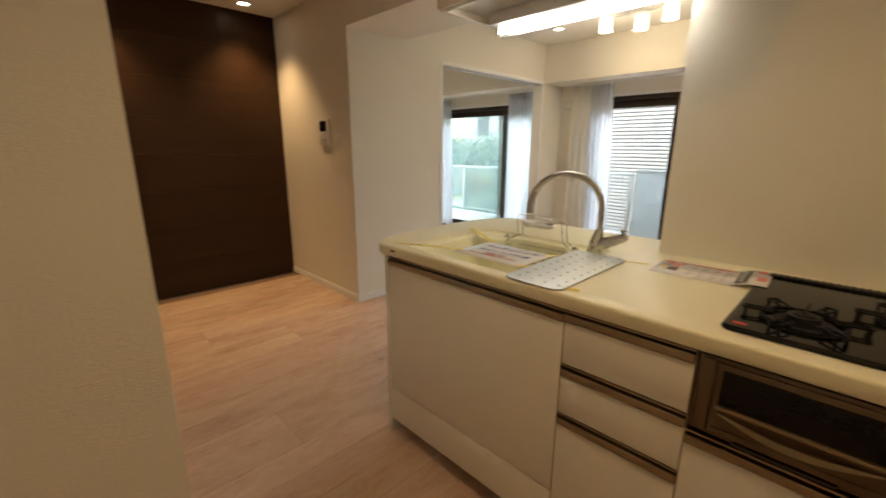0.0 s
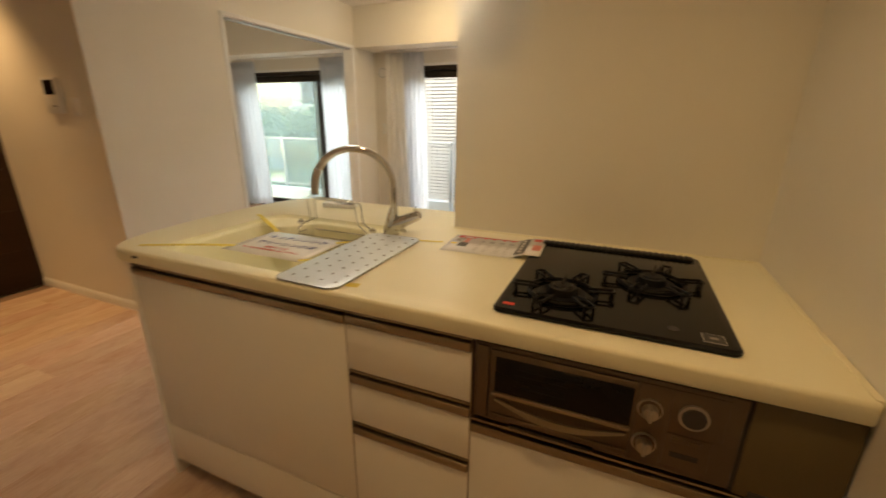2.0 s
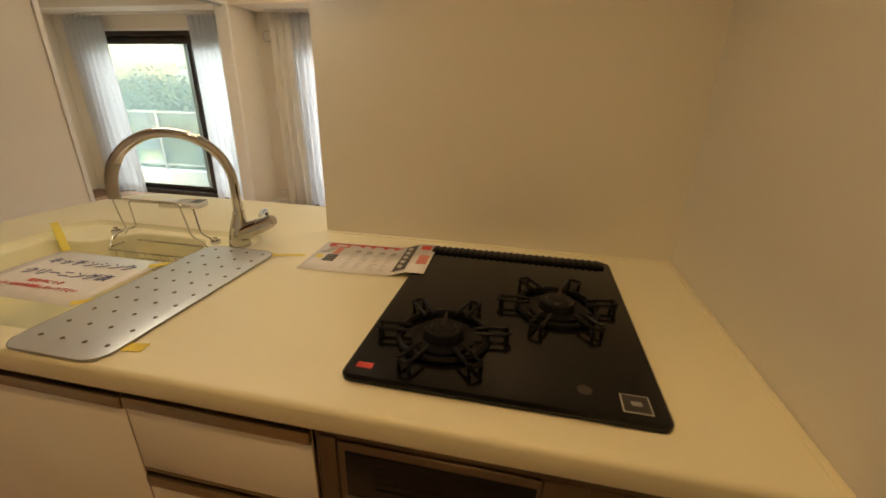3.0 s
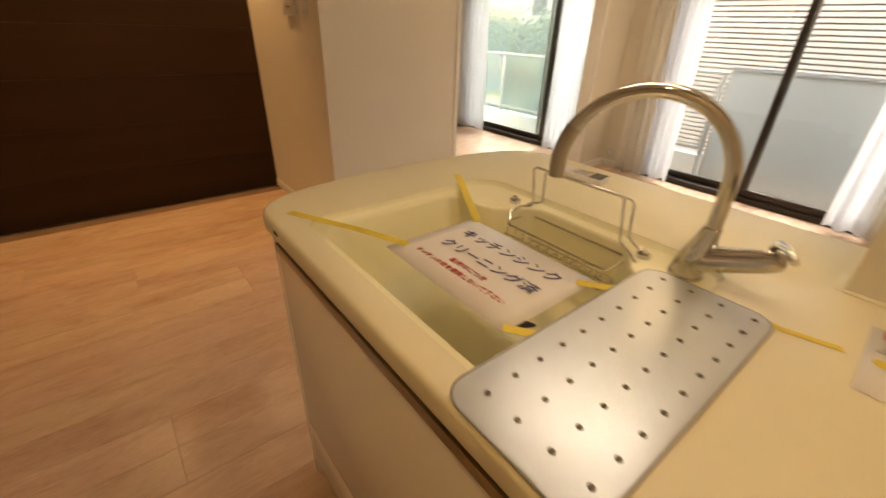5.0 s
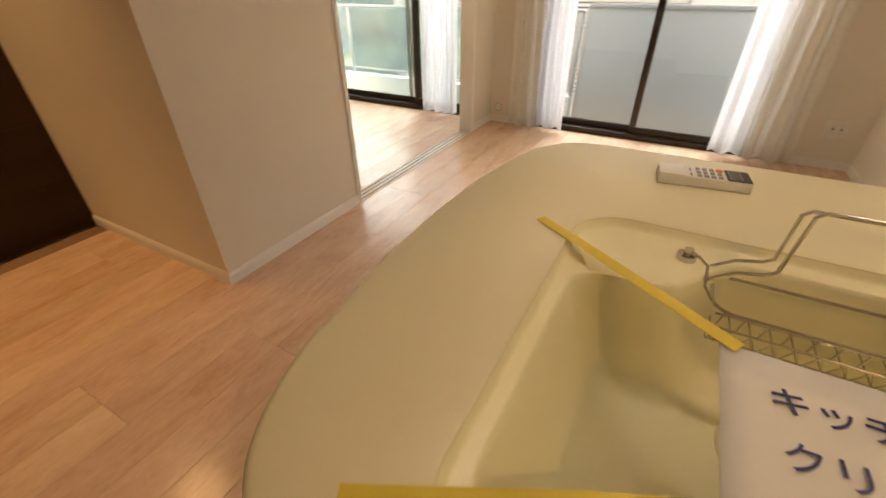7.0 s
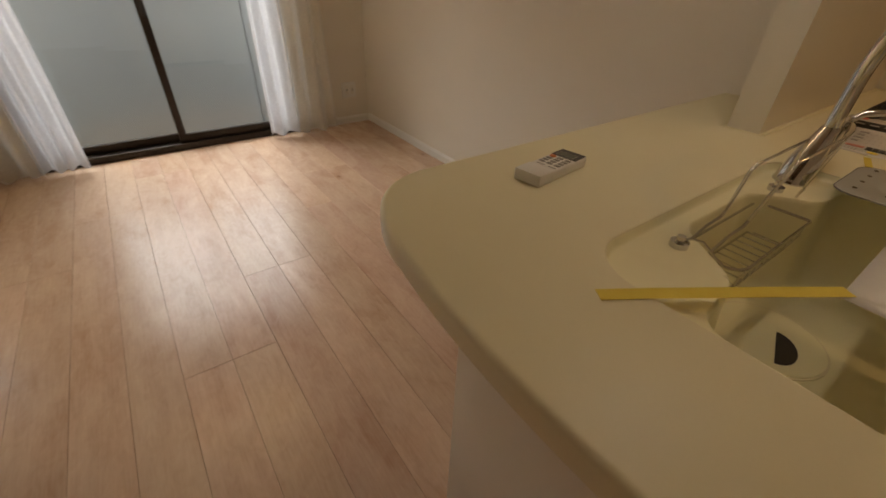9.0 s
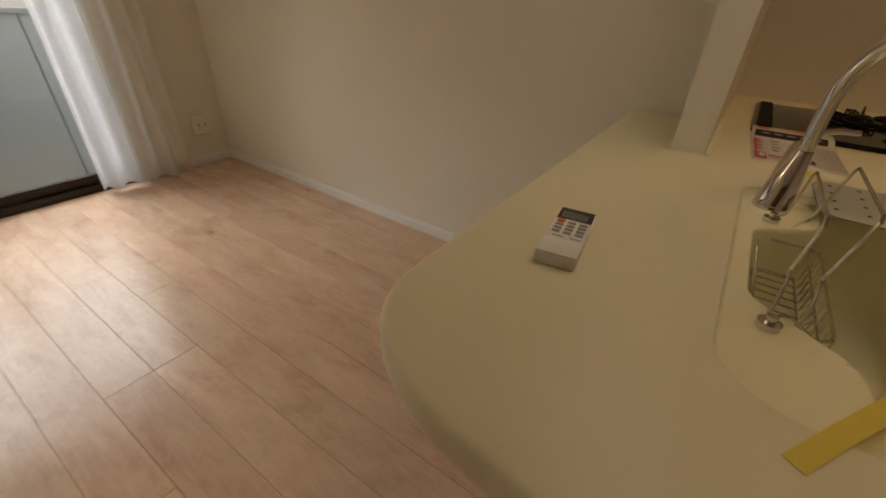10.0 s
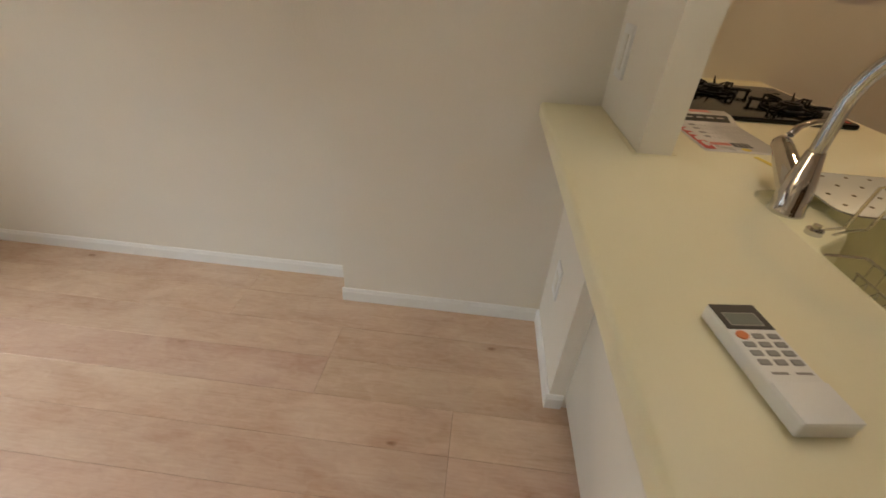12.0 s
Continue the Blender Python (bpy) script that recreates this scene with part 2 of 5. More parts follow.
M_faint = surface("faint_grey_print", (0.44, 0.42, 0.39), (0.52, 0.49, 0.45), rough=0.4)
M_pale_red = surface("faded_red_print", (0.66, 0.22, 0.16), (0.60, 0.16, 0.12), rough=0.4, scale=90)
M_ink = surface("black_print", (0.02, 0.018, 0.016), (0.03, 0.027, 0.024), rough=0.4)
M_grey = surface("grey_print", (0.26, 0.24, 0.22), (0.32, 0.3, 0.27), rough=0.5)
M_tape = surface("yellow_masking_tape", (0.80, 0.64, 0.10), (0.75, 0.58, 0.07), rough=0.6, scale=40, fine=600, bump=0.2)
M_lcd = surface("grey_lcd", (0.20, 0.22, 0.20), (0.24, 0.26, 0.23), rough=0.2)
M_orange = surface("orange_button", (0.72, 0.20, 0.05), (0.65, 0.17, 0.04), rough=0.4)
M_key = surface("grey_rubber_key", (0.28, 0.27, 0.25), (0.33, 0.32, 0.30), rough=0.5)
M_hang = surface("grey_laminate", (0.62, 0.60, 0.56), (0.58, 0.555, 0.51), rough=0.3)
M_tube = glow("lit_tube_cover", (1.0, 0.95, 0.83), 10.5)
M_shade = glow("lit_white_glass", (1.0, 0.88, 0.66), 1.0)
M_bulb = glow("lit_downlight_lens", (1.0, 0.84, 0.58), 5.0)
M_balc = surface("balcony_floor_sheet", (0.30, 0.30, 0.29), (0.24, 0.24, 0.23), rough=0.7, fine=120, bump=0.3)
M_conc = surface("pale_rendered_concrete", (0.62, 0.62, 0.60), (0.54, 0.54, 0.52), rough=0.8, scale=2, fine=60, bump=0.4)
M_frost = surface("frosted_balcony_panel", (0.43, 0.46, 0.47), (0.41, 0.44, 0.45), rough=0.35, scale=1.5)
M_alum = surface("grey_aluminium", (0.45, 0.46, 0.46), (0.38, 0.39, 0.39), rough=0.4, metal=0.6)
M_louvre = surface("white_louvre_paint", (0.42, 0.43, 0.44), (0.38, 0.39, 0.40), rough=0.5)
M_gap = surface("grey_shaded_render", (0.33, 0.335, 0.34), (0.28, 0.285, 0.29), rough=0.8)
M_leaf = surface("leaf_green", (0.09, 0.16, 0.05), (0.12, 0.20, 0.075), rough=0.5, scale=8, random_tint=0.2)
M_bark = surface("tree_bark", (0.09, 0.065, 0.045), (0.06, 0.045, 0.03), rough=0.9, scale=12, bump=0.6)
M_ground = surface("street_asphalt", (0.055, 0.055, 0.055), (0.07, 0.07, 0.068), rough=0.9, scale=1, fine=60, bump=0.4)
M_brickroof = surface("terracotta_roof", (0.30, 0.11, 0.07), (0.24, 0.09, 0.06), rough=0.8, scale=4)


# ---------------------------------------------------------------- builders
def add_box(bm, a, b, bevel=0.0, seg=2):
    r = bmesh.ops.create_cube(bm, size=1)
    for v in r["verts"]:
        v.co = Vector([a[i] + (v.co[i] + 0.5) * (b[i] - a[i]) for i in range(3)])
    if bevel:
        es = list({e for v in r["verts"] for e in v.link_edges})
        bmesh.ops.bevel(bm, geom=es, offset=bevel, segments=seg, affect='EDGES', profile=0.5)


def add_cyl(bm, centre, r1, depth, axis='z', r2=None, n=24):
    m = {'z': Matrix(), 'x': Matrix.Rotation(radians(90), 4, 'Y'), 'y': Matrix.Rotation(radians(-90), 4, 'X')}[axis]
    bmesh.ops.create_cone(bm, cap_ends=True, segments=n, radius1=r1, radius2=r1 if r2 is None else r2, depth=depth,
                          matrix=Matrix.Translation(centre) @ m)


def add_tube(bm, pts, r, n=8, closed=False, ends=None):
    """A round bar swept along pts; ends: (start radius, end radius)."""
    pts = [Vector(p) for p in pts]
    k = len(pts)
    rings, ref = [], None
    for i, p in enumerate(pts):
        a = pts[(i - 1) % k] if closed or i else pts[i]
        b = pts[(i + 1) % k] if closed or i < k - 1 else pts[i]
        d = (b - a).normalized()
        if ref is None:
            ref = d.orthogonal().normalized()
        ref = (ref - d * ref.dot(d)).normalized()
        side = d.cross(ref)
        rad = r if ends is None else ends[0] + (ends[1] - ends[0]) * i / (k - 1)
        rings.append([bm.verts.new(p + (ref * math.cos(2 * math.pi * j / n) + side * math.sin(2 * math.pi * j / n)) * rad) for j in range(n)])
    for i in range(k if closed else k - 1):
        u, v = rings[i], rings[(i + 1) % k]
        for j in range(n):
            bm.faces.new((u[j], u[(j + 1) % n], v[(j + 1) % n], v[j]))
    if not closed:
        bm.faces.new(rings[0][::-1])
        bm.faces.new(rings[-1])


def rounded(corners, radii, seg=6):
    """A closed outline with its corners rounded, counter-clockwise, as (x, y) points."""
    out, k = [], len(corners)
    for i, c in enumerate(corners):
        c = Vector(c)
        p, q = Vector(corners[i - 1]), Vector(corners[(i + 1) % k])
        r = radii[i] if isinstance(radii, (list, tuple)) else radii
        u, v = (p - c).normalized(), (q - c).normalized()
        half = u.angle(v) / 2
        t = r / math.tan(half)
        centre = c + (u + v).normalized() * (r / math.sin(half))
        a, b = c + u * t - centre, c + v * t - centre
        for s in range(seg + 1):
            w = a.lerp(b, s / seg)
            out.append(centre + w.normalized() * r)
    return out


def offset_loop(loop, d):
    """The outline moved outwards by d (inwards if negative)."""
    out, k = [], len(loop)
    for i, p in enumerate(loop):
        t = loop[(i + 1) % k] - loop[i - 1]
        out.append(p + Vector((t.y, -t.x)).normalized() * d)
    return out


def loft(bm, rings, cap_first=False, cap_last=False):
    """Rings of (outline, z) joined one to the next."""
    vs = [[bm.verts.new((p.x, p.y, z)) for p in loop] for loop, z in rings]
    k = len(vs[0])
    for u, v in zip(vs, vs[1:]):
        for j in range(k):
            bm.faces.new((u[j], u[(j + 1) % k], v[(j + 1) % k], v[j]))
    if cap_first:
        bm.faces.new(vs[0][::-1])
    if cap_last:
        bm.faces.new(vs[-1])
    return vs


def plate_with_hole(bm, outer, inner, z):
    """A flat face between two outlines."""
    es = []
    for loop in (outer, inner):
        vs = [bm.verts.new((p.x, p.y, z)) for p in loop]
        es += [bm.edges.new((vs[j - 1], vs[j])) for j in range(len(vs))]
    r = bmesh.ops.triangle_fill(bm, use_beauty=True, use_dissolve=False, edges=es, normal=(0, 0, 1))
    for g in r["geom"]:
        if isinstance(g, bmesh.types.BMFace) and g.normal.z < 0:
            g.normal_flip()


def finish(name, bm, material, smooth=False):
    bmesh.ops.recalc_face_normals(bm, faces=bm.faces[:])
    me = bpy.data.meshes.new(name)
    bm.to_mesh(me)
    bm.free()
    me.materials.append(material)
    if smooth:
        for p in me.polygons:
            p.use_smooth = p.normal.z < 0.9995
        me.set_sharp_from_angle(angle=radians(38))
    return me


def origin_of(ob):
    v = Vector((0, 0, 0))
    while ob:
        v += ob.location
        ob = ob.parent
    return v


def part(name, bm, material, parent, label="", smooth=True):
    """One mesh object under a thing or a part; the bmesh is in world coordinates."""
    bmesh.ops.translate(bm, verts=bm.verts[:], vec=-origin_of(parent))
    ob = new(name, finish(name, bm, material, smooth))
    ob.parent = parent
    if label:
        ob["label"] = label
    return ob


def box_part(name, a, b, material, parent, label="", bevel=0.002):
    bm = bmesh.new()
    add_box(bm, a, b, bevel)
    return part(name, bm, material, parent, label)


def thing(name, at, label, category, group="", kind=""):
    ob = new(name)
    ob.location = at
    ob.empty_display_size = 0.1
    return tagged(ob, label, category, group, kind)


def solid(name, bm, material, label, category="", kind="", group="", smooth=True):
    return tagged(new(name, finish(name, bm, material, smooth)), label, category, group, kind)


def structure(name, boxes, material, label, category="wall"):
    bm = bmesh.new()
    for a, b in boxes:
        add_box(bm, a, b)
    return solid(name, bm, material, label, category, "structure", smooth=False)


def text_part(name, body, size, m, material, parent, label="", thick=0.0004, squeeze=1.0):
    """Lettering in the built-in font, laid by m with its centre at m's origin."""
    cu = bpy.data.curves.new(name, 'FONT')
    cu.body, cu.size, cu.extrude = body, size, thick
    cu.align_x, cu.align_y = 'CENTER', 'CENTER'
    tmp = new("lettering", cu)
    bpy.context.view_layer.update()
    me = bpy.data.meshes.new_from_object(tmp.evaluated_get(bpy.context.evaluated_depsgraph_get()))
    bpy.data.objects.remove(tmp)
    me.transform(Matrix.Translation(-origin_of(parent)) @ m @ Matrix.Diagonal((squeeze, 1, 1, 1)))
    me.materials.clear()
    me.materials.append(material)
    me.name = name
    ob = new(name, me)
    ob.parent = parent
    if label:
        ob["label"] = label
    return ob


# ---------------------------------------------------------------- the shell
H = 2.30
XW, XR, XK = -2.20, 0.527, 0.93       # wall with the sliding doorway, living wall, kitchen end wall
YW = 3.68                            # window wall, inner face
YI = 0.755                           # hall wall with the entry phone
structure("floor", [((-5.0, -2.0, -0.12), (1.2, 3.90, -0.012))], M_sub, "dark underlay beneath pale maple floorboards", "floor")
structure("ceiling", [((-5.0, -2.0, H), (1.2, 3.90, H + 0.15))], M_ceil, "white papered flat ceiling", "ceiling")
structure("beam", [((XW, YI, 2.03), (0.385, 1.30, H))], M_wall, "cream papered ceiling beam across the room", "beam")
structure("beam_hall", [((-3.46, YI, 2.03), (XW, YI + 0.10, H))], M_wall, "cream papered beam end over hall wall", "beam")
structure("soffit", [((XW, 3.29, 1.915), (XR, YW, H))], M_wall, "cream papered dropped soffit above window", "soffit")
structure("soffit_room", [((-4.7, 3.29, 1.915), (XW - 0.10, YW, H))], M_wall, "cream papered dropped soffit in side room", "soffit")
structure("wall_hall", [((-3.46, YI, 0), (XW, YI + 0.10, 2.03))], M_wall, "cream papered hall wall with entry phone")
structure("wall_doorway", [((XW - 0.10, YI + 0.10, 0), (XW, 1.66, 2.03)), ((XW - 0.10, 1.66, 1.935), (XW, 3.283, 2.03)),
                           ((XW - 0.10, YI + 0.10, 2.03), (XW, 3.29, H)), ((XW - 0.10, 3.283, 0), (XW, YW, 2.03))],
          M_wall, "cream papered wall with sliding doorway")
structure("wall_dark_backing", [((-3.46, -1.46, 0), (-3.372, YI, H))], M_wall, "plaster wall behind dark boards")
structure("wall_hall_south", [((-3.46, -1.46, 0), (-1.24, -1.36, H))], M_wall, "cream papered hall side wall")
structure("wall_closet", [((-1.24, -1.75, 0), (-0.47, -0.82, H))], M_wall, "cream papered wall block beside kitchen aisle")
structure("wall_kitchen_back", [((-0.47, -1.75, 0), (XK + 0.12, -1.63, H))], M_wall, "cream papered wall behind kitchen aisle")
structure("wall_kitchen_end", [((XK, -1.63, 0), (XK + 0.12, 0.72, H))], M_panel, "glossy cream kitchen panel end wall")
structure("wall_stove", [((0.015, 0.634, 0.0), (XK, 0.704, H))], M_panel, "glossy cream panel wall behind the cooker")
structure("wall_low", [((-0.01, 0.704, 0), (0.385, 0.738, 0.808)), ((-0.0105, 0.655, 0), (0.0145, 0.7035, 0.808))], M_wall, "cream papered low wall under counter")
structure("wall_pillar", [((0.385, 0.704, 0), (XK + 0.12, 1.525, H))], M_wall, "cream papered pillar beside counter")
structure("wall_living", [((XR, 1.525, 0), (XR + 0.12, YW + 0.2, H))], M_wall, "cream papered living room wall")
WX0, WX1, WT = -1.80, -0.06, 1.76
RX0, RX1 = -4.36, -2.44
structure("wall_window", [((XW - 0.10, YW, 0), (WX0, YW + 0.2, H)), ((WX1, YW, 0), (XR, YW + 0.2, H)),
                          ((WX0, YW, WT), (WX1, YW + 0.2, H)), ((WX0, YW, -0.05), (WX1, YW + 0.2, 0.0)),
                          ((-4.8, YW, 0), (RX0, YW + 0.2, H)), ((RX1, YW, 0), (XW - 0.10, YW + 0.2, H)),
                          ((RX0, YW, WT), (RX1, YW + 0.2, H)), ((RX0, YW, -0.05), (RX1, YW + 0.2, 0.0))],
          M_wall, "cream papered window wall")
structure("wall_room_west", [((-4.8, YI, 0), (-4.7, YW, H))], M_wall, "cream papered side room wall")
structure("wall_room_south", [((-4.8, YI, 0), (-3.46, YI + 0.10, H))], M_wall, "cream papered side room end wall")


def baseboard(name, a, b, out):
    """A moulded skirting from a to b (x, y), standing out from the wall along out."""
    bm = bmesh.new()
    o = Vector((out[0], out[1], 0))
    prof = [(0, 0), (0.010, 0), (0.010, 0.044), (0.007, 0.050), (0.007, 0.054), (0.004, 0.060), (0, 0.060)]
    rows = []
    for p in (a, b):
        rows.append([bm.verts.new(Vector((p[0], p[1], z)) + o * d) for d, z in prof])
    k = len(prof)
    for j in range(k):
        bm.faces.new((rows[0][j], rows[0][(j + 1) % k], rows[1][(j + 1) % k], rows[1][j]))
    bm.faces.new(rows[0])
    bm.faces.new(rows[1][::-1])
    return solid(name, bm, M_trim, "white moulded skirting board along the wall", "baseboard", "structure", smooth=False)


baseboard("baseboard_hall", (-3.35, YI), (XW + 0.01, YI), (0, -1))
baseboard("baseboard_doorway", (XW, YI), (XW, 1.66), (1, 0))
baseboard("baseboard_jamb", (XW, 3.285), (XW, YW), (1, 0))
baseboard("baseboard_window_left", (XW + 0.01, YW), (WX0 - 0.03, YW), (0, -1))
baseboard("baseboard_window_right", (WX1 + 0.03, YW), (XR - 0.01, YW), (0, -1))
baseboard("baseboard_living", (XR, 1.525), (XR, YW - 0.01), (-1, 0))
baseboard("baseboard_pillar", (0.385, 0.748), (0.385, 1.535), (-1, 0))
baseboard("baseboard_pillar_return", (0.385, 1.525), (XR - 0.01, 1.525), (0, 1))
baseboard("baseboard_low", (-0.01, 0.738), (0.385, 0.738), (0, 1))
baseboard("baseboard_low_end", (-0.01, 0.694), (-0.01, 0.748), (-1, 0))
baseboard("baseboard_hall_south", (-3.35, -1.36), (-1.24, -1.36), (0, 1))
baseboard("baseboard_closet_side", (-1.24, -1.35), (-1.24, -0.81), (-1, 0))
baseboard("baseboard_closet_front", (-1.24, -0.82), (-0.46, -0.82), (0, 1))
baseboard("baseboard_closet_end", (-0.47, -1.63), (-0.47, -0.83), (1, 0))
baseboard("baseboard_room_window", (RX1 + 0.02, YW), (XW - 0.10, YW), (0, -1))
baseboard("baseboard_room_window_far", (-4.7, YW), (RX0 - 0.02, YW), (0, -1))

# sliding doorway: white casing and floor track
casing = thing("door_1", (XW - 0.05, 2.47, 0), "open white sliding doorway casing with floor track", "doorway", kind="structure")
box_part("jamb", (XW - 0.115, 1.66, 0), (XW + 0.008, 1.69, 1.905), M_trim, casing)
box_part("jamb", (XW - 0.115, 3.25, 0), (XW + 0.008, 3.283, 1.905), M_trim, casing)
box_part("head", (XW - 0.115, 1.66, 1.905), (XW + 0.008, 3.283, 1.935), M_trim, casing)
box_part("head_track", (XW - 0.075, 1.69, 1.893), (XW - 0.025, 3.25, 1.905), M_alum, casing, "grey aluminium head track")
box_part("sill", (XW - 0.105, 1.69, -0.01), (XW + 0.005, 3.25, 0.003), M_trim, casing, "pale floor sill of the doorway")
# no grooves cut in the sill: raised dark strips carry their shade
for dx in (-0.085, -0.05, -0.015):
    box_part("track", (XW + dx - 0.0025, 1.69, 0.003), (XW + dx + 0.0025, 3.25, 0.0045), M_shade_and_dark, casing, "dark strip for a shaded sliding track line")

# dark accent wall: wide laminate boards laid level
for i in range(8):
    z0 = 0.002 + i * 0.2872
    bm = bmesh.new()
    add_box(bm, (-3.372, -1.36, z0), (-3.356, YI, z0 + 0.2867), 0.0006, 1)
    ob = new("panel", finish("panel", bm, M_dark))
    ob.parent = bpy.data.objects["wall_dark_backing"]


# ---------------------------------------------------------------- windows and balcony
def sliding_window(name, x0, x1, mid, top, pane_mat, label, screen=False):
    w = thing(name, ((x0 + x1) / 2, YW + 0.07, 0), label, "window", kind="structure")
    y0, y1 = YW + 0.015, YW + 0.125
    box_part("window_frame", (x0, y0, 0.0), (x0 + 0.035, y1, top), M_bronze, w)
    box_part("window_frame", (x1 - 0.035, y0, 0.0), (x1, y1, top), M_bronze, w)
    box_part("window_frame", (x0 + 0.035, y0, top - 0.045), (x1 - 0.035, y1, top), M_bronze, w)
    box_part("window_sill", (x0 + 0.035, y0 - 0.012, 0.0), (x1 - 0.035, y1, 0.045), M_bronze, w)
    for a, b, y in ((x0 + 0.03, mid + 0.025, YW + 0.085), (mid - 0.025, x1 - 0.03, YW + 0.045)):
        sash = box_part("sash", (a, y - 0.015, 0.045), (b, y + 0.015, 0.10), M_bronze, w)
        box_part("sash_rail", (a, y - 0.015, top - 0.12), (b, y + 0.015, top - 0.045), M_bronze, sash)
        box_part("sash_stile", (a, y - 0.015, 0.10), (a + 0.045, y + 0.015, top - 0.12), M_bronze, sash)
        box_part("sash_stile", (b - 0.045, y - 0.015, 0.10), (b, y + 0.015, top - 0.12), M_bronze, sash)
        pane = box_part("pane", (a + 0.045, y - 0.003, 0.10), (b - 0.045, y + 0.003, top - 0.12), pane_mat, sash, bevel=0)
        pane.visible_shadow = False
    if screen:
        sc = box_part("screen_frame", (x0 + 0.02, YW + 0.128, 0.03), (x0 + 0.045, YW + 0.142, top - 0.04), M_bronze, w, "thin insect screen frame", 0.001)
        box_part("screen_stile", (mid - 0.155, YW + 0.128, 0.03), (mid - 0.115, YW + 0.142, top - 0.04), M_alum, sc, "grey screen door stile", 0.002)
        # the mesh's pale veil also adds daylight haze over the outdoor view
        box_part("mesh", (x0 + 0.045, YW + 0.133, 0.03), (mid - 0.155, YW + 0.136, top - 0.04), M_screen, sc, "pale insect mesh with daylight haze in its colour", 0)
    lat = box_part("latch", (mid - 0.012, YW + 0.012, 0.84), (mid + 0.012, YW + 0.032, 0.93), M_shade_and_dark, w, "black crescent latch", 0.005)
    bm = bmesh.new()
    add_tube(bm, [(mid + 0.001, YW + 0.006, 0.87), (mid + 0.006, YW + 0.0, 0.91), (mid + 0.004, YW + 0.003, 0.965)], 0.006)
    part("latch_lever", bm, M_shade_and_dark, lat)
    return w


sliding_window("window_1", WX0, WX1, -0.925, WT, M_pane, "dark bronze sliding balcony window")
sliding_window("window_2", RX0, RX1, -3.05, WT, M_pane_teal, "dark bronze sliding window in side room", True)
for nm, a, b in (("trim_window_living", WX0, WX1), ("trim_window_room", RX0, RX1)):
    structure(nm, [((a, YW - 0.006, WT), (b, YW, WT + 0.025)), ((a - 0.025, YW - 0.006, 0.0), (a, YW, WT + 0.025)),
                   ((b, YW - 0.006, 0.0), (b + 0.025, YW, WT + 0.025))], M_trim, "white slim window casing", "trim")


def curtain(x0, x1, b0, b1, y, folds, material, label, seed, z1=1.885, z0=0.03):
    """A pleated hanging; x0..x1 at the head, b0..b1 at the hem."""
    rnd = random.Random(seed)
    ph = [rnd.uniform(0, 6.28) for _ in range(6)]
    bm = bmesh.new()
    nu, nv = folds * 10, 16
    grid = []
    for j in range(nv + 1):
        s = j / nv
        row = []
        for i in range(nu + 1):
            u = i / nu
            uu = u + 0.018 * math.sin(9 * u + ph[0]) * s
            x = (x0 + (x1 - x0) * uu) * (1 - s) + (b0 + (b1 - b0) * uu) * s
            x += 0.006 * math.sin(5 * s + ph[1] + 7 * u)
            amp = 0.012 + 0.021 * s ** 0.6
            d = amp * math.sin(2 * math.pi * folds * u + 0.9 * math.sin(3.1 * u * folds * 0.37 + ph[2]) * s + ph[3])
            d += 0.010 * s * math.sin(2 * math.pi * folds * 0.37 * u + ph[4])
            z = z1 + (z0 - z1) * s + (0.008 * math.sin(11 * u + ph[5]) if j == nv else 0)
            row.append(bm.verts.new((x, y + d, z)))
        grid.append(row)
    for j in range(nv):
        for i in range(nu):
            bm.faces.new((grid[j][i], grid[j][i + 1], grid[j + 1][i + 1], grid[j + 1][i]))
    c = thing("curtain", ((b0 + b1) / 2, y, z0), label, "curtain")
    cloth = part("cloth", bm, material, c)
    md = cloth.modifiers.new("thickness", 'SOLIDIFY')
    md.thickness = 0.0012
    for i in range(folds):
        bm = bmesh.new()
        u = (i + 0.5) / folds
        add_box(bm, (x0 + (x1 - x0) * u - 0.004, y - 0.010, z1 - 0.005), (x0 + (x1 - x0) * u + 0.004, y + 0.002, z1 + 0.03), 0.001, 1)
        part("hook", bm, M_white, c, "small white curtain hook")
    return c


YC = YW - 0.085
curtain(-1.98, -1.76, -1.97, -1.70, YC - 0.035, 3, M_drape, "cream drape gathered beside balcony window", 3)
curtain(-1.80, -1.53, -1.76, -1.48, YC, 4, M_lace, "white lace curtain pulled beside the window", 5)
curtain(-0.36, -0.08, -0.35, -0.06, YC, 3, M_lace, "white lace curtain hanging against the balcony window", 8)
curtain(-0.16, 0.12, -0.15, 0.16, YC - 0.035, 3, M_drape, "cream drape gathered at window corner", 9)
curtain(-4.45, -3.93, -4.42, -3.88, YC, 7, M_lace, "white lace curtain gathered in side room", 13)
curtain(-2.92, -2.55, -2.90, -2.53, YC, 6, M_lace, "bright white lace curtain in side room", 17)
for nm, a, b in (("curtain_rail", -2.02, 0.20), ("curtain_rail", -4.2, -2.36)):
    rl = thing(nm, ((a + b) / 2, YC, 1.915), "slim white double curtain rail under the soffit", "curtain rail")
    for dy in (-0.04, 0.0):
        bm = bmesh.new()
        add_box(bm, (a, YC + dy - 0.008, 1.899), (b, YC + dy + 0.008, 1.915), 0.003)
        part("rail", bm, M_white, rl)

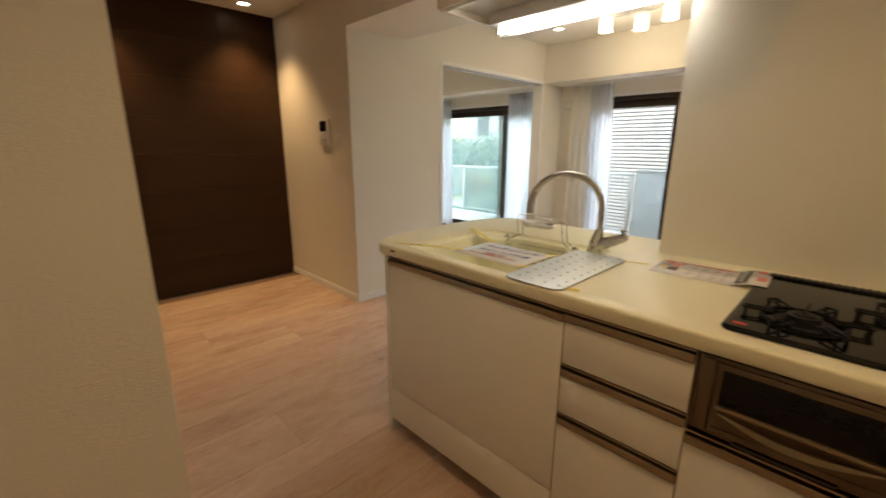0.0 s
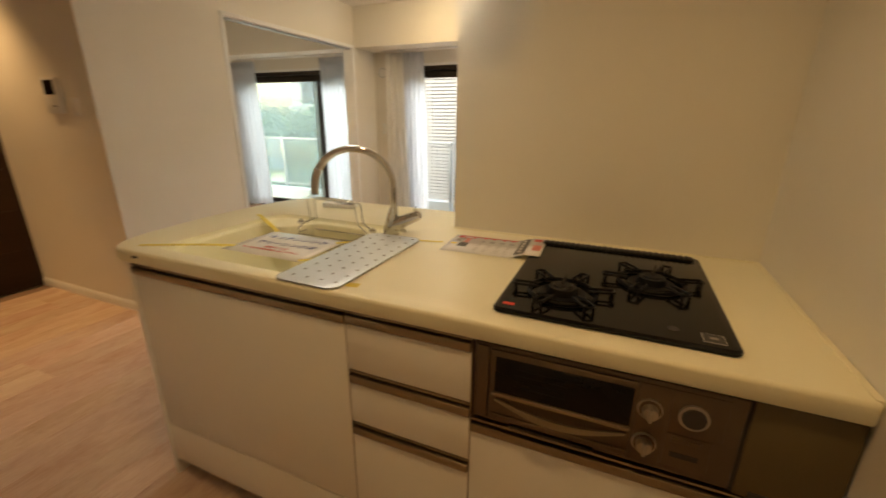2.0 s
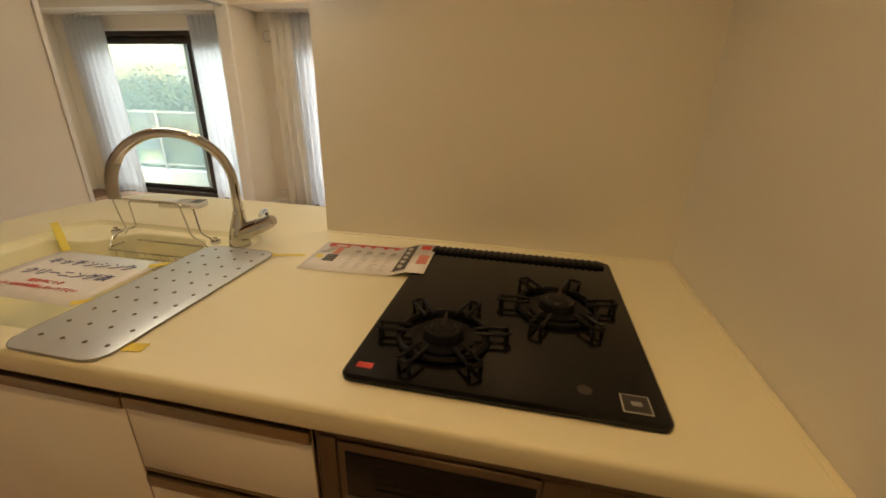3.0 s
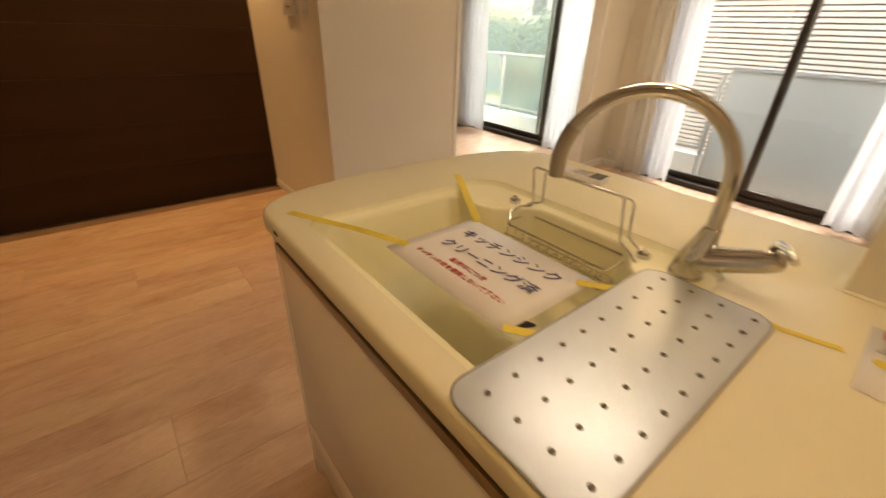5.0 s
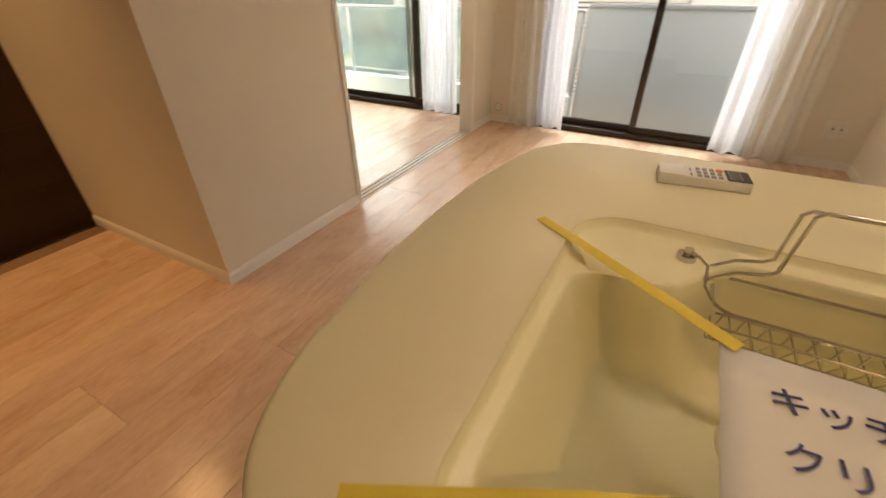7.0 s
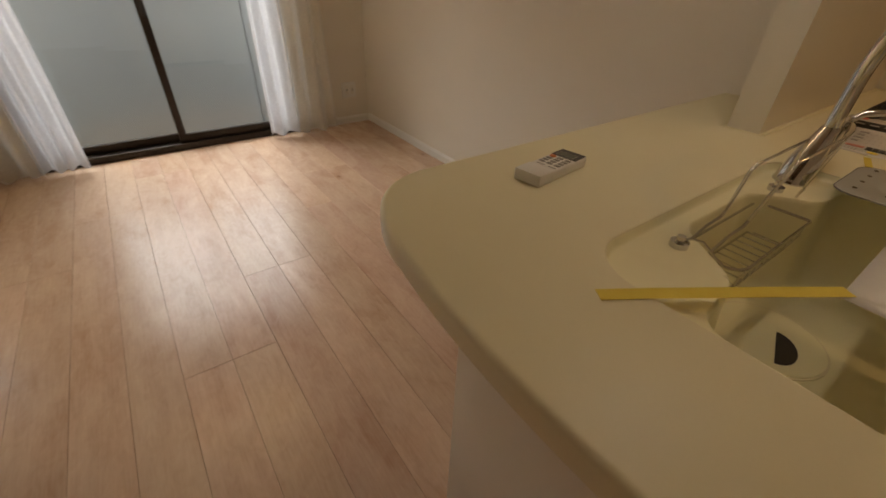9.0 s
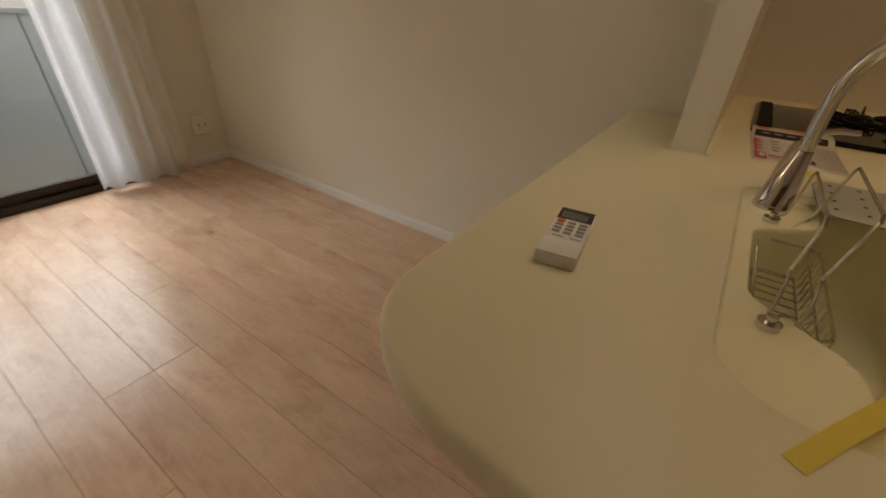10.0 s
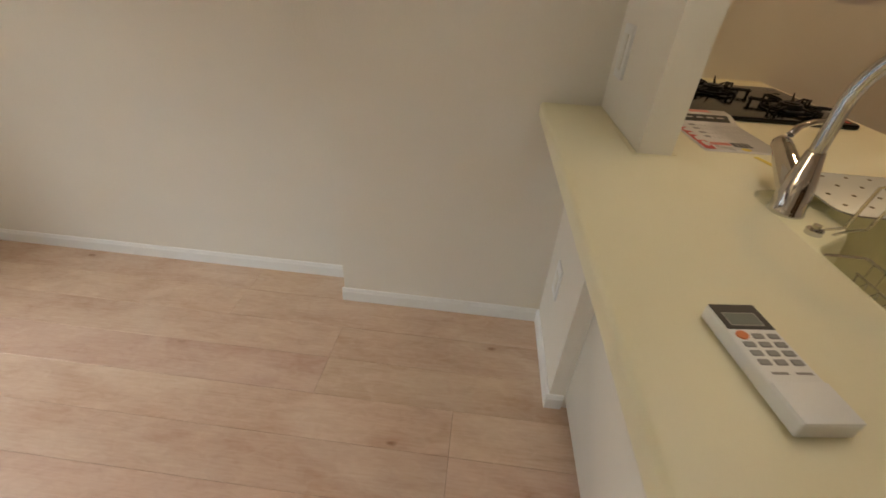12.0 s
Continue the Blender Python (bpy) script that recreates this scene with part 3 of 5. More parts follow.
# balcony outside
YB = 4.90
structure("balcony_floor", [((-6.0, YW + 0.2, -0.45), (1.6, YB + 0.10, -0.30))], M_balc, "grey sheeted balcony floor", "balcony")
structure("balcony_kerb", [((-6.0, YB - 0.06, -0.30), (-1.73, YB + 0.10, 0.02))], M_conc, "white rendered balcony kerb", "balcony")
par = thing("balcony_parapet", (-0.5, YB, -0.30), "frosted white balcony parapet panels with metal cap", "parapet")
for a, b in ((-1.66, -0.10), (-0.09, 1.55)):
    box_part("panel", (a, YB - 0.012, -0.30), (b, YB + 0.012, 0.90), M_frost, par)
box_part("cap", (-1.68, YB - 0.03, 0.90), (1.56, YB + 0.03, 0.935), M_louvre, par, "white metal cap rail")
for px in (-1.675, -0.095, 1.54):
    box_part("post", (px - 0.015, YB + 0.0125, -0.30), (px + 0.015, YB + 0.05, 0.90), M_alum, par)
rail = thing("balcony_railing", (-3.4, YB, 0.02), "grey metal balcony railing with tinted glass", "railing")
box_part("top_rail", (-6.0, YB - 0.025, 0.845), (-1.725, YB + 0.025, 0.875), M_alum, rail)
box_part("low_rail", (-6.0, YB - 0.015, 0.09), (-1.725, YB + 0.015, 0.11), M_alum, rail)
for i in range(5):
    px = -5.9 + i * 1.04
    box_part("post", (px - 0.018, YB - 0.018, 0.02), (px + 0.018, YB + 0.018, 0.845), M_alum, rail)
M_tint = glass("tinted_railing_glass", (0.64, 0.83, 0.79), 0.10)
for i in range(3):
    px = -5.9 + i * 1.04
    g = box_part("pane", (px + 0.02, YB - 0.004, 0.11), (px + 1.02, YB + 0.004, 0.845), M_tint, rail, "greenish frosted glass pane")
    g.visible_shadow = False
for i in range(11):
    px = -2.70 + i * 0.092
    box_part("baluster", (px - 0.006, YB - 0.006, 0.11), (px + 0.006, YB + 0.006, 0.845), M_alum, rail)

# ---------------------------------------------------------------- outside
structure("ground", [((-400, YB + 0.1, -6.2), (400, 600, -6.0))], M_ground, "grey street and ground below the balcony", "ground")
lou = thing("louvre_screen", (-0.8, 8.4, -6.0), "neighbouring house with white louvred screen", "building")
LX0, LX1, LX2 = -6.55, 5.0, -0.9
# wall is darker than the slats: shade of the louvre gaps in its colour
box_part("wall", (LX0, 8.62, -6.0), (LX1, 14.0, 2.6), M_gap, lou, "house wall greyed for the shade between slats")
for i in range(96):
    z = -4.9 + i * 0.078
    bm = bmesh.new()
    add_box(bm, (LX0, 8.42, z), (LX2, 8.435, z + 0.056))
    add_box(bm, (LX0, 8.435, z + 0.046), (LX2, 8.50, z + 0.056))
    part("louvre_slat", bm, M_louvre, lou, smooth=False)
for i in range(5):
    px = LX0 + i * 1.39
    box_part("mullion", (px, 8.50, -6.0), (px + 0.06, 8.60, 2.62), M_alum, lou)
box_part("blank_wall", (LX2 + 0.02, 8.45, -6.0), (LX1, 8.615, 2.61), M_louvre, lou, "plain white wall beside the louvres")
box_part("roof", (LX0 - 0.2, 8.3, 2.62), (LX1 + 0.2, 14.2, 2.80), M_brickroof, lou, "terracotta roof edge")

apt = thing("apartment_building", (-14, 24, -6.0), "white apartment block beyond the trees", "building")
box_part("wall", (-22, 24, -6.0), (-7, 34, 7.5), M_louvre, apt)
box_part("roof", (-22.3, 23.7, 7.5), (-6.7, 34.3, 7.9), M_conc, apt)
for r in range(4):
    for c in range(7):
        wx, wz = -21 + c * 2.0, -3.6 + r * 2.8
        win = box_part("window", (wx, 23.95, wz), (wx + 1.1, 24.05, wz + 1.5), M_shade_and_dark, apt, "dark window opening")
        box_part("sill", (wx - 0.06, 23.86, wz - 0.09), (wx + 1.16, 23.95, wz - 0.01), M_conc, win)
    box_part("balcony", (-21.6, 23.2, -4.5 + r * 2.8), (-7.4, 23.94, -3.7 + r * 2.8), M_louvre, apt)


def tree(x, y, height, spread, seed):
    rnd = random.Random(seed)
    t = thing("tree", (x, y, -6.0), "leafy green broadleaf tree beside the street", "tree", "street trees")
    bm = bmesh.new()
    crown_z = -6.0 + height * 0.62
    add_tube(bm, [(x, y, -6.0), (x + 0.06, y, -5), (x - 0.05, y + 0.05, crown_z - 1), (x, y, crown_z + 0.8)], 0.1, 10, ends=(0.20, 0.05))
    part("trunk", bm, M_bark, t)
    bm = bmesh.new()
    tips = []
    for i in range(12):
        a, up = rnd.uniform(0, 6.28), rnd.uniform(0.1, 1.0)
        r = spread * rnd.uniform(0.4, 1.0) * (1.1 - 0.5 * up)
        b = Vector((x, y, crown_z - 1.4 + 1.6 * up))
        e = Vector((x + r * math.cos(a), y + r * math.sin(a), crown_z - 0.8 + up * height * 0.38))
        m = b.lerp(e, 0.5) + Vector((0, 0, 0.25))
        add_tube(bm, [b, m, e], 0.03, 6, ends=(0.06, 0.012))
        tips += [e, m, m.lerp(e, 0.5)]
    part("limbs", bm, M_bark, t)
    verts, faces = [], []
    for tip in tips:
        for _ in range(300):
            d = Vector((rnd.gauss(0, 1), rnd.gauss(0, 1), rnd.gauss(0, 0.7)))
            p = tip + d * 0.36 * spread / 1.6
            q = Euler((rnd.uniform(-1, 1), rnd.uniform(-1, 1), rnd.uniform(0, 6.3))).to_matrix()
            L, W = rnd.uniform(0.06, 0.10), rnd.uniform(0.028, 0.045)
            k = len(verts)
            verts += [tuple(p + q @ Vector(c)) for c in ((-L, 0, 0), (0, -W, 0.015), (L, 0, 0), (0, W, 0.015))]
            faces.append((k, k + 1, k + 2, k + 3))
    me = bpy.data.meshes.new("leaves")
    me.from_pydata([Vector(v) - Vector((x, y, -6.0)) for v in verts], [], faces)
    me.materials.append(M_leaf)
    lv = new("leaves", me)
    lv.parent = t
    tagged(lv, kind="stuff")
    return t


for i, (tx, ty, th, ts) in enumerate(((-8.3, 9.4, 7.6, 1.6), (-10.4, 11.0, 8.2, 1.9), (-7.9, 7.6, 6.8, 1.3), (-12.6, 13.5, 8.6, 2.1), (-9.2, 12.6, 7.4, 1.7))):
    tree(tx, ty, th, ts, 40 + i)

# ---------------------------------------------------------------- kitchen: base cabinets
XS, XD, XO = -0.794, 0.0, 0.312     # sink unit, drawer unit, cooker unit
YF = -0.011                          # front faces


def handle_rail(x0, x1, z0, z1, parent):
    """An extruded finger-pull: bright lip over a slot whose shade is its dark colour."""
    h = box_part("handle", (x0, YF - 0.004, z0), (x1, YF + 0.016, z0 + 0.021), M_rail, parent, "bronze aluminium finger rail", 0.0025)
    # dark filler strip: the finger gap's shade is in its colour
    box_part("slot", (x0, YF + 0.012, z0 + 0.021), (x1, YF + 0.022, z1), M_shade_and_dark, h, "finger slot with its shade in the dark colour", 0)
    box_part("lip", (x0, YF + 0.001, z1 - 0.006), (x1, YF + 0.012, z1), M_rail, h, "", 0.001)
    return h


def front_panel(name, x0, x1, z0, z1, parent, label=""):
    return box_part(name, (x0 + 0.0015, YF, z0), (x1 - 0.0015, YF + 0.019, z1), M_front, parent, label, 0.0018)


sinkcab = thing("sink_cabinet", (XS, 0, 0), "glossy white sink base cabinet with bronze rail", "cabinet")
box_part("side_panel", (XS, YF, 0), (XS + 0.018, 0.690, 0.809), M_front, sinkcab)
box_part("back_panel", (XS + 0.018, 0.672, 0.055), (-0.012, 0.690, 0.809), M_front, sinkcab, "glossy white back panel facing the living room")
box_part("body", (XS + 0.019, 0.024, 0.075), (XD - 0.001, 0.045, 0.809), M_carc, sinkcab)
box_part("bottom_board", (XS + 0.019, 0.046, 0.075), (XD - 0.001, 0.655, 0.092), M_carc, sinkcab)
box_part("toe_kick", (XS + 0.019, 0.055, 0), (XD - 0.001, 0.068, 0.074), M_toe, sinkcab, "grey recessed toe kick")
box_part("back_toe_kick", (XS + 0.019, 0.640, 0), (-0.012, 0.652, 0.055), M_shade_and_dark, sinkcab, "dark recessed plinth")
front_panel("door", XS + 0.0205, XD, 0.226, 0.769, sinkcab)
front_panel("kick_drawer", XS + 0.0205, XD, 0.072, 0.222, sinkcab)
handle_rail(XS + 0.021, XD - 0.002, 0.772, 0.806, sinkcab)

drawers = thing("drawer_cabinet", (XD, 0, 0), "glossy white three drawer base cabinet", "cabinet")
box_part("body", (XD + 0.001, 0.024, 0.075), (XO - 0.001, 0.045, 0.809), M_carc, drawers)
box_part("side_panel", (XD + 0.001, 0.046, 0.075), (XD + 0.017, 0.630, 0.809), M_carc, drawers)
box_part("toe_kick", (XD + 0.001, 0.055, 0), (XO - 0.001, 0.068, 0.074), M_toe, drawers, "grey recessed toe kick")
for z0, z1, top in ((0.652, 0.772, 0.806), (0.500, 0.612, 0.649), (0.072, 0.460, 0.497)):
    d = front_panel("drawer_front", XD, XO, z0, z1, drawers)
    handle_rail(XD + 0.002, XO - 0.002, z1 + 0.003, top, d)

box_part("edge_strip", (XD - 0.0012, YF + 0.001, 0.074), (XD + 0.0012, YF + 0.017, 0.806), M_rail, drawers, "slim bronze edge strip", 0)
box_part("edge_strip", (XO - 0.0012, YF + 0.001, 0.074), (XO + 0.0012, YF + 0.017, 0.806), M_rail, drawers, "slim bronze edge strip", 0)

cookcab = thing("cooker_cabinet", (XO, 0, 0), "white base cabinet beneath the gas cooker", "cabinet")
box_part("body", (XO + 0.001, 0.024, 0.075), (XK - 0.003, 0.045, 0.575), M_carc, cookcab)
box_part("toe_kick", (XO + 0.001, 0.055, 0), (XK - 0.003, 0.068, 0.074), M_toe, cookcab, "grey recessed toe kick")
front_panel("door", XO, XK - 0.004, 0.072, 0.580, cookcab)
handle_rail(XO + 0.002, XK - 0.006, 0.583, 0.616, cookcab)
box_part("filler", (0.787, YF, 0.619), (0.925, YF + 0.019, 0.806), M_filler, cookcab, "bronze grey filler panel with slot", 0.002)
# filler slot is a raised dark strip, its shade painted in
box_part("filler_slot", (0.808, YF - 0.0025, 0.621), (0.893, YF + 0.001, 0.633), M_shade_and_dark, cookcab, "dark strip for the filler panel's shaded slot", 0.001)

# built-in cooker: hob with grill front
hob = thing("gas_cooker", (0.55, 0.3, 0.85), "black two-burner gas hob with grill drawer front", "cooker")
hob_loop = rounded([(0.334, 0.035), (0.772, 0.035), (0.772, 0.558), (0.334, 0.558)], 0.018, 5)
bm = bmesh.new()
loft(bm, [(offset_loop(hob_loop, -0.003), 0.8502), (hob_loop, 0.853), (hob_loop, 0.858), (offset_loop(hob_loop, -0.004), 0.8625), (offset_loop(hob_loop, -0.012), 0.8632)], True, True)
part("hob_plate", bm, M_black, hob, "glossy black enamel plate")
box_part("vent_strip", (0.352, 0.512, 0.863), (0.754, 0.548, 0.868), M_iron, hob, "matt black exhaust strip", 0.002)
for i in range(26):
    px = 0.360 + i * 0.0150
    box_part("vent_slat", (px, 0.514, 0.868), (px + 0.007, 0.546, 0.8705), M_iron, hob, "", 0.001)


def burner(cx, cy, r):
    bm = bmesh.new()
    add_cyl(bm, (cx, cy, 0.865), 0.050, 0.004, n=28)
    add_cyl(bm, (cx, cy, 0.872), 0.034, 0.014, r2=0.030, n=28)
    b = part("burner", bm, M_iron, hob)
    bm = bmesh.new()
    add_cyl(bm, (cx, cy, 0.879), 0.031, 0.005, r2=0.029, n=28)
    add_cyl(bm, (cx, cy, 0.883), 0.022, 0.004, r2=0.018, n=24)
    part("burner_cap", bm, M_iron, b, "dark burner cap")
    bm = bmesh.new()
    add_tube(bm, [(cx, cy, 0.886), (cx + 0.003, cy + 0.002, 0.898), (cx + 0.005, cy + 0.003, 0.909)], 0.003, 8, ends=(0.0045, 0.0015))
    part("sensor", bm, M_shade_and_dark, b, "slim brown heat sensor")
    bm = bmesh.new()
    ring = [(cx + 0.80 * r * math.cos(a), cy + 0.80 * r * math.sin(a), 0.869) for a in [2 * math.pi * k / 36 for k in range(36)]]
    add_tube(bm, ring, 0.0048, 8, closed=True)
    tr = part("trivet", bm, M_iron, hob, "black cast iron trivet ring")
    for k in range(6):
        a = 2 * math.pi * k / 6 + 0.14
        c, s = math.cos(a), math.sin(a)
        bm = bmesh.new()

        def at(d, side, z):
            return (cx + c * d - s * side, cy + s * d + c * side, z)
        w = 0.0095
        add_tube(bm, [at(0.58 * r, w * 0.8, 0.8775), at(0.80 * r, w, 0.879), at(1.16 * r, w, 0.879), at(1.20 * r, w * 0.6, 0.879),
                      at(1.20 * r, -w * 0.6, 0.879), at(1.16 * r, -w, 0.879), at(0.80 * r, -w, 0.879), at(0.58 * r, -w * 0.8, 0.8775)], 0.0030, 7)
        for side in (w, -w):
            add_tube(bm, [at(0.80 * r, side, 0.869), at(0.80 * r, side, 0.879)], 0.0028, 6)
            add_tube(bm, [at(1.14 * r, side, 0.864), at(1.14 * r, side, 0.883)], 0.0032, 6)
        part("claw", bm, M_iron, tr)


burner(0.458, 0.158, 0.088)
burner(0.640, 0.300, 0.088)
box_part("red_mark", (0.352, 0.055, 0.8632), (0.376, 0.067, 0.8640), M_red, hob, "small red safety mark", 0)
stk = box_part("sticker", (0.712, 0.050, 0.8632), (0.748, 0.084, 0.8638), M_faint, hob, "small pale outlined square sticker", 0)
box_part("sticker_face", (0.7136, 0.0516, 0.8638), (0.7464, 0.0824, 0.8642), M_ink, stk, "dark printed square", 0)
box_part("sticker_print", (0.724, 0.063, 0.8642), (0.737, 0.071, 0.8645), M_grey, stk, "grey printed sign", 0)
bm = bmesh.new()
add_cyl(bm, (0.668, 0.080, 0.8636), 0.010, 0.0008, n=20)
part("round_sticker", bm, M_shade_and_dark, hob, "small round label")
GP = YF - 0.002
panel = box_part("grill_panel", (0.318, GP, 0.626), (0.780, YF + 0.020, 0.805), M_oven, hob, "dark bronze metal control panel", 0.003)
# dark strip fills the gap; its colour is the shade there
box_part("panel_shadow_gap", (0.780, YF + 0.004, 0.620), (0.787, YF + 0.012, 0.806), M_shade_and_dark, panel, "dark strip for shade in the panel gap", 0)
box_part("panel_cheek", (0.324, GP - 0.004, 0.630), (0.350, GP + 0.001, 0.801), M_oven, panel, "", 0.004)
fr = box_part("grill_door", (0.352, GP - 0.005, 0.634), (0.620, GP + 0.001, 0.797), M_oven, hob, "dark bronze grill door", 0.004)
box_part("grill_window", (0.364, GP - 0.0075, 0.706), (0.614, GP - 0.0045, 0.784), M_ovenglass, fr, "black grill glass", 0.001)
for i in range(4):
    box_part("grill_bar", (0.405, GP - 0.0082, 0.726 + i * 0.013), (0.500, GP - 0.0074, 0.728 + i * 0.013), M_iron, fr, "faint bar behind the glass", 0)
box_part("window_sill_trim", (0.360, GP - 0.009, 0.694), (0.616, GP - 0.004, 0.703), M_rail, fr, "", 0.002)
# crescent handle: a thin bowed blade, deepest at its middle
bm = bmesh.new()
upper, lower = [], []
for i in range(21):
    u = i / 20
    bow = math.sin(math.pi * u)
    px, py = 0.366 + 0.244 * u, GP - 0.008 - 0.012 * bow
    upper.append((px, py, 0.688 - 0.010 * bow))
    lower.append((px, py - 0.002, 0.685 - 0.021 * bow))
for back in (0.0, 0.004):
    rows = [[bm.verts.new((x, y + back, z)) for x, y, z in line] for line in (upper, lower)]
    for i in range(20):
        bm.faces.new((rows[0][i], rows[0][i + 1], rows[1][i + 1], rows[1][i]))
    if back == 0.0:
        first = rows
for k in (0, 1):
    for i in range(20):
        bm.faces.new((first[k][i], first[k][i + 1], rows[k][i + 1], rows[k][i]))
part("grill_handle", bm, M_rail, fr, "bright crescent grill handle")
box_part("grill_tray_front", (0.358, GP - 0.008, 0.638), (0.616, GP - 0.004, 0.652), M_oven, fr, "", 0.002)
# uncut tray slot: the dark colour of this strip is its shade
box_part("tray_slot", (0.400, GP - 0.0086, 0.6275), (0.560, GP - 0.001, 0.6325), M_shade_and_dark, fr, "dark strip for the shaded slot under the tray", 0)


def knob(cx, cz, r):
    bm = bmesh.new()
    add_cyl(bm, (cx, GP - 0.003, cz), r, 0.006, 'y', r2=r * 0.96, n=28)
    k = part("knob_base", bm, M_knob, hob)
    bm = bmesh.new()
    add_cyl(bm, (cx, GP - 0.0068, cz), r * 0.86, 0.003, 'y', n=28)
    part("knob_face", bm, M_oven, k, "dark bronze knob face")
    bm = bmesh.new()
    add_cyl(bm, (cx, GP - 0.014, cz), r * 0.60, 0.014, 'y', r2=r * 0.66, n=28)
    part("knob", bm, M_knob, k, "round silver knob")
    box_part("knob_grip", (cx - r * 0.17, GP - 0.028, cz - r * 0.66), (cx + r * 0.17, GP - 0.019, cz + r * 0.66), M_knob, k, "", 0.003)


box_part("knob_plate", (0.623, GP - 0.0015, 0.634), (0.670, GP + 0.001, 0.797), M_oven, panel, "", 0.001)
box_part("dial_plate", (0.674, GP - 0.0015, 0.713), (0.756, GP + 0.001, 0.797), M_oven, panel, "", 0.001)
box_part("key_plate", (0.674, GP - 0.0015, 0.640), (0.744, GP + 0.001, 0.709), M_oven, panel, "", 0.001)
knob(0.642, 0.749, 0.0205)
knob(0.642, 0.678, 0.0205)
bm = bmesh.new()
add_cyl(bm, (0.708, GP - 0.004, 0.753), 0.0235, 0.008, 'y', r2=0.0225, n=32)
dial = part("timer_dial", bm, M_knob, hob, "silver ringed timer dial")
bm = bmesh.new()
add_cyl(bm, (0.708, GP - 0.0085, 0.753), 0.0185, 0.003, 'y', n=32)
part("dial_face", bm, M_shade_and_dark, dial, "dark dial face")
for px in (0.682, 0.708):
    box_part("button", (px, GP - 0.0045, 0.694), (px + 0.020, GP - 0.001, 0.704), M_oven, hob, "small flat key", 0.002)
box_part("maker_mark", (0.684, GP - 0.0026, 0.663), (0.728, GP - 0.0014, 0.673), M_shade_and_dark, hob, "dark maker mark bar", 0)

# ---------------------------------------------------------------- countertop with sink
ct = thing("countertop", (0.0, 0.4, 0.85), "ivory artificial marble peninsula worktop with rounded end", "worktop")
def bend(p, c, q, n=8):
    """Points of a smooth corner from p to q, drawn towards c."""
    return [p * (1 - s) ** 2 + c * 2 * s * (1 - s) + q * s * s for s in [k / n for k in range(n + 1)]]


outer_pts = [(-0.66, -0.021), (XK - 0.002, -0.021), (XK - 0.002, 0.632), (0.013, 0.632), (0.013, 0.706), (0.383, 0.706), (0.383, 0.877), (-0.70, 0.877)]
outer = [p for p in rounded(outer_pts, [0.001, 0.0105, 0.0105, 0.003, 0.003, 0.003, 0.012, 0.001], 4) if p.x > -0.65]
outer += bend(Vector((-0.74, 0.877)), Vector((-0.870, 0.877)), Vector((-0.906, 0.71)), 12)
outer += bend(Vector((-0.906, 0.70)), Vector((-0.953, 0.42)), Vector((-0.909, 0.16)), 20)
outer += bend(Vector((-0.911, 0.15)), Vector((-0.880, -0.021)), Vector((-0.790, -0.021)), 12)
hole = rounded([(-0.722, 0.034), (-0.118, 0.034), (-0.118, 0.548), (-0.722, 0.548)], [0.055, 0.05, 0.05, 0.075], 8)
bm = bmesh.new()
edge = [(offset_loop(outer, -0.009 + 0.009 * math.sin(a)), 0.85 - 0.009 * (1 - math.cos(a))) for a in [math.pi / 2 * k / 5 for k in range(6)]]
h1 = offset_loop(hole, 0.006)
plate_with_hole(bm, edge[0][0], h1, 0.85)
loft(bm, edge + [(outer, 0.8165), (offset_loop(outer, -0.002), 0.812), (offset_loop(outer, -0.006), 0.810)])
loft(bm, [(h1, 0.85), (offset_loop(hole, 0.0015), 0.8485), (hole, 0.845), (hole, 0.810)])
plate_with_hole(bm, offset_loop(outer, -0.006), hole, 0.810)
bmesh.ops.remove_doubles(bm, verts=bm.verts[:], dist=0.00005)
part("top", bm, M_top, ct)
box_part("sealant_bead", (0.016, 0.6215, 0.842), (XK - 0.004, 0.6335, 0.8525), M_top, ct, "thin ivory sealant along the wall", 0.0015)
box_part("sealant_bead", (XK - 0.0125, -0.012, 0.842), (XK - 0.0005, 0.621, 0.8525), M_top, ct, "thin ivory sealant along the wall", 0.0015)
box_part("sealant_bead", (0.002, 0.7045, 0.842), (0.383, 0.717, 0.8506), M_top, ct, "smooth ivory sealant along the post", 0.001)
box_part("sealant_bead", (0.002, 0.625, 0.842), (0.0148, 0.704, 0.8506), M_top, ct, "smooth ivory sealant along the post", 0.001)
box_part("edge_label", (-0.740, -0.0216, 0.830), (-0.716, -0.0206, 0.837), M_shade_and_dark, ct, "small dark maker label", 0)
sink = thing("kitchen_sink", (-0.42, 0.3, 0.65), "pale yellow resin sink bowl set in worktop", "sink")
rim = offset_loop(hole, 0.0006)
bowl = rounded([(-0.704, 0.052), (-0.136, 0.052), (-0.136, 0.422), (-0.232, 0.432), (-0.292, 0.522), (-0.512, 0.522), (-0.590, 0.418), (-0.704, 0.404)],
               [0.055, 0.055, 0.035, 0.045, 0.040, 0.045, 0.055, 0.035], 8)
bm = bmesh.new()
loft(bm, [(rim, 0.8468), (offset_loop(rim, -0.002), 0.8420), (offset_loop(rim, -0.004), 0.8365), (offset_loop(rim, -0.008), 0.834)])
plate_with_hole(bm, offset_loop(rim, -0.008), bowl, 0.834)
cx, cy = -0.42, 0.285


def shrink(loop, s, left):
    """The outline drawn in by s, and by left on the side away from the faucet."""
    return [Vector((cx + (p.x - cx) * (left if p.x < cx else s), cy + (p.y - cy) * s)) for p in loop]


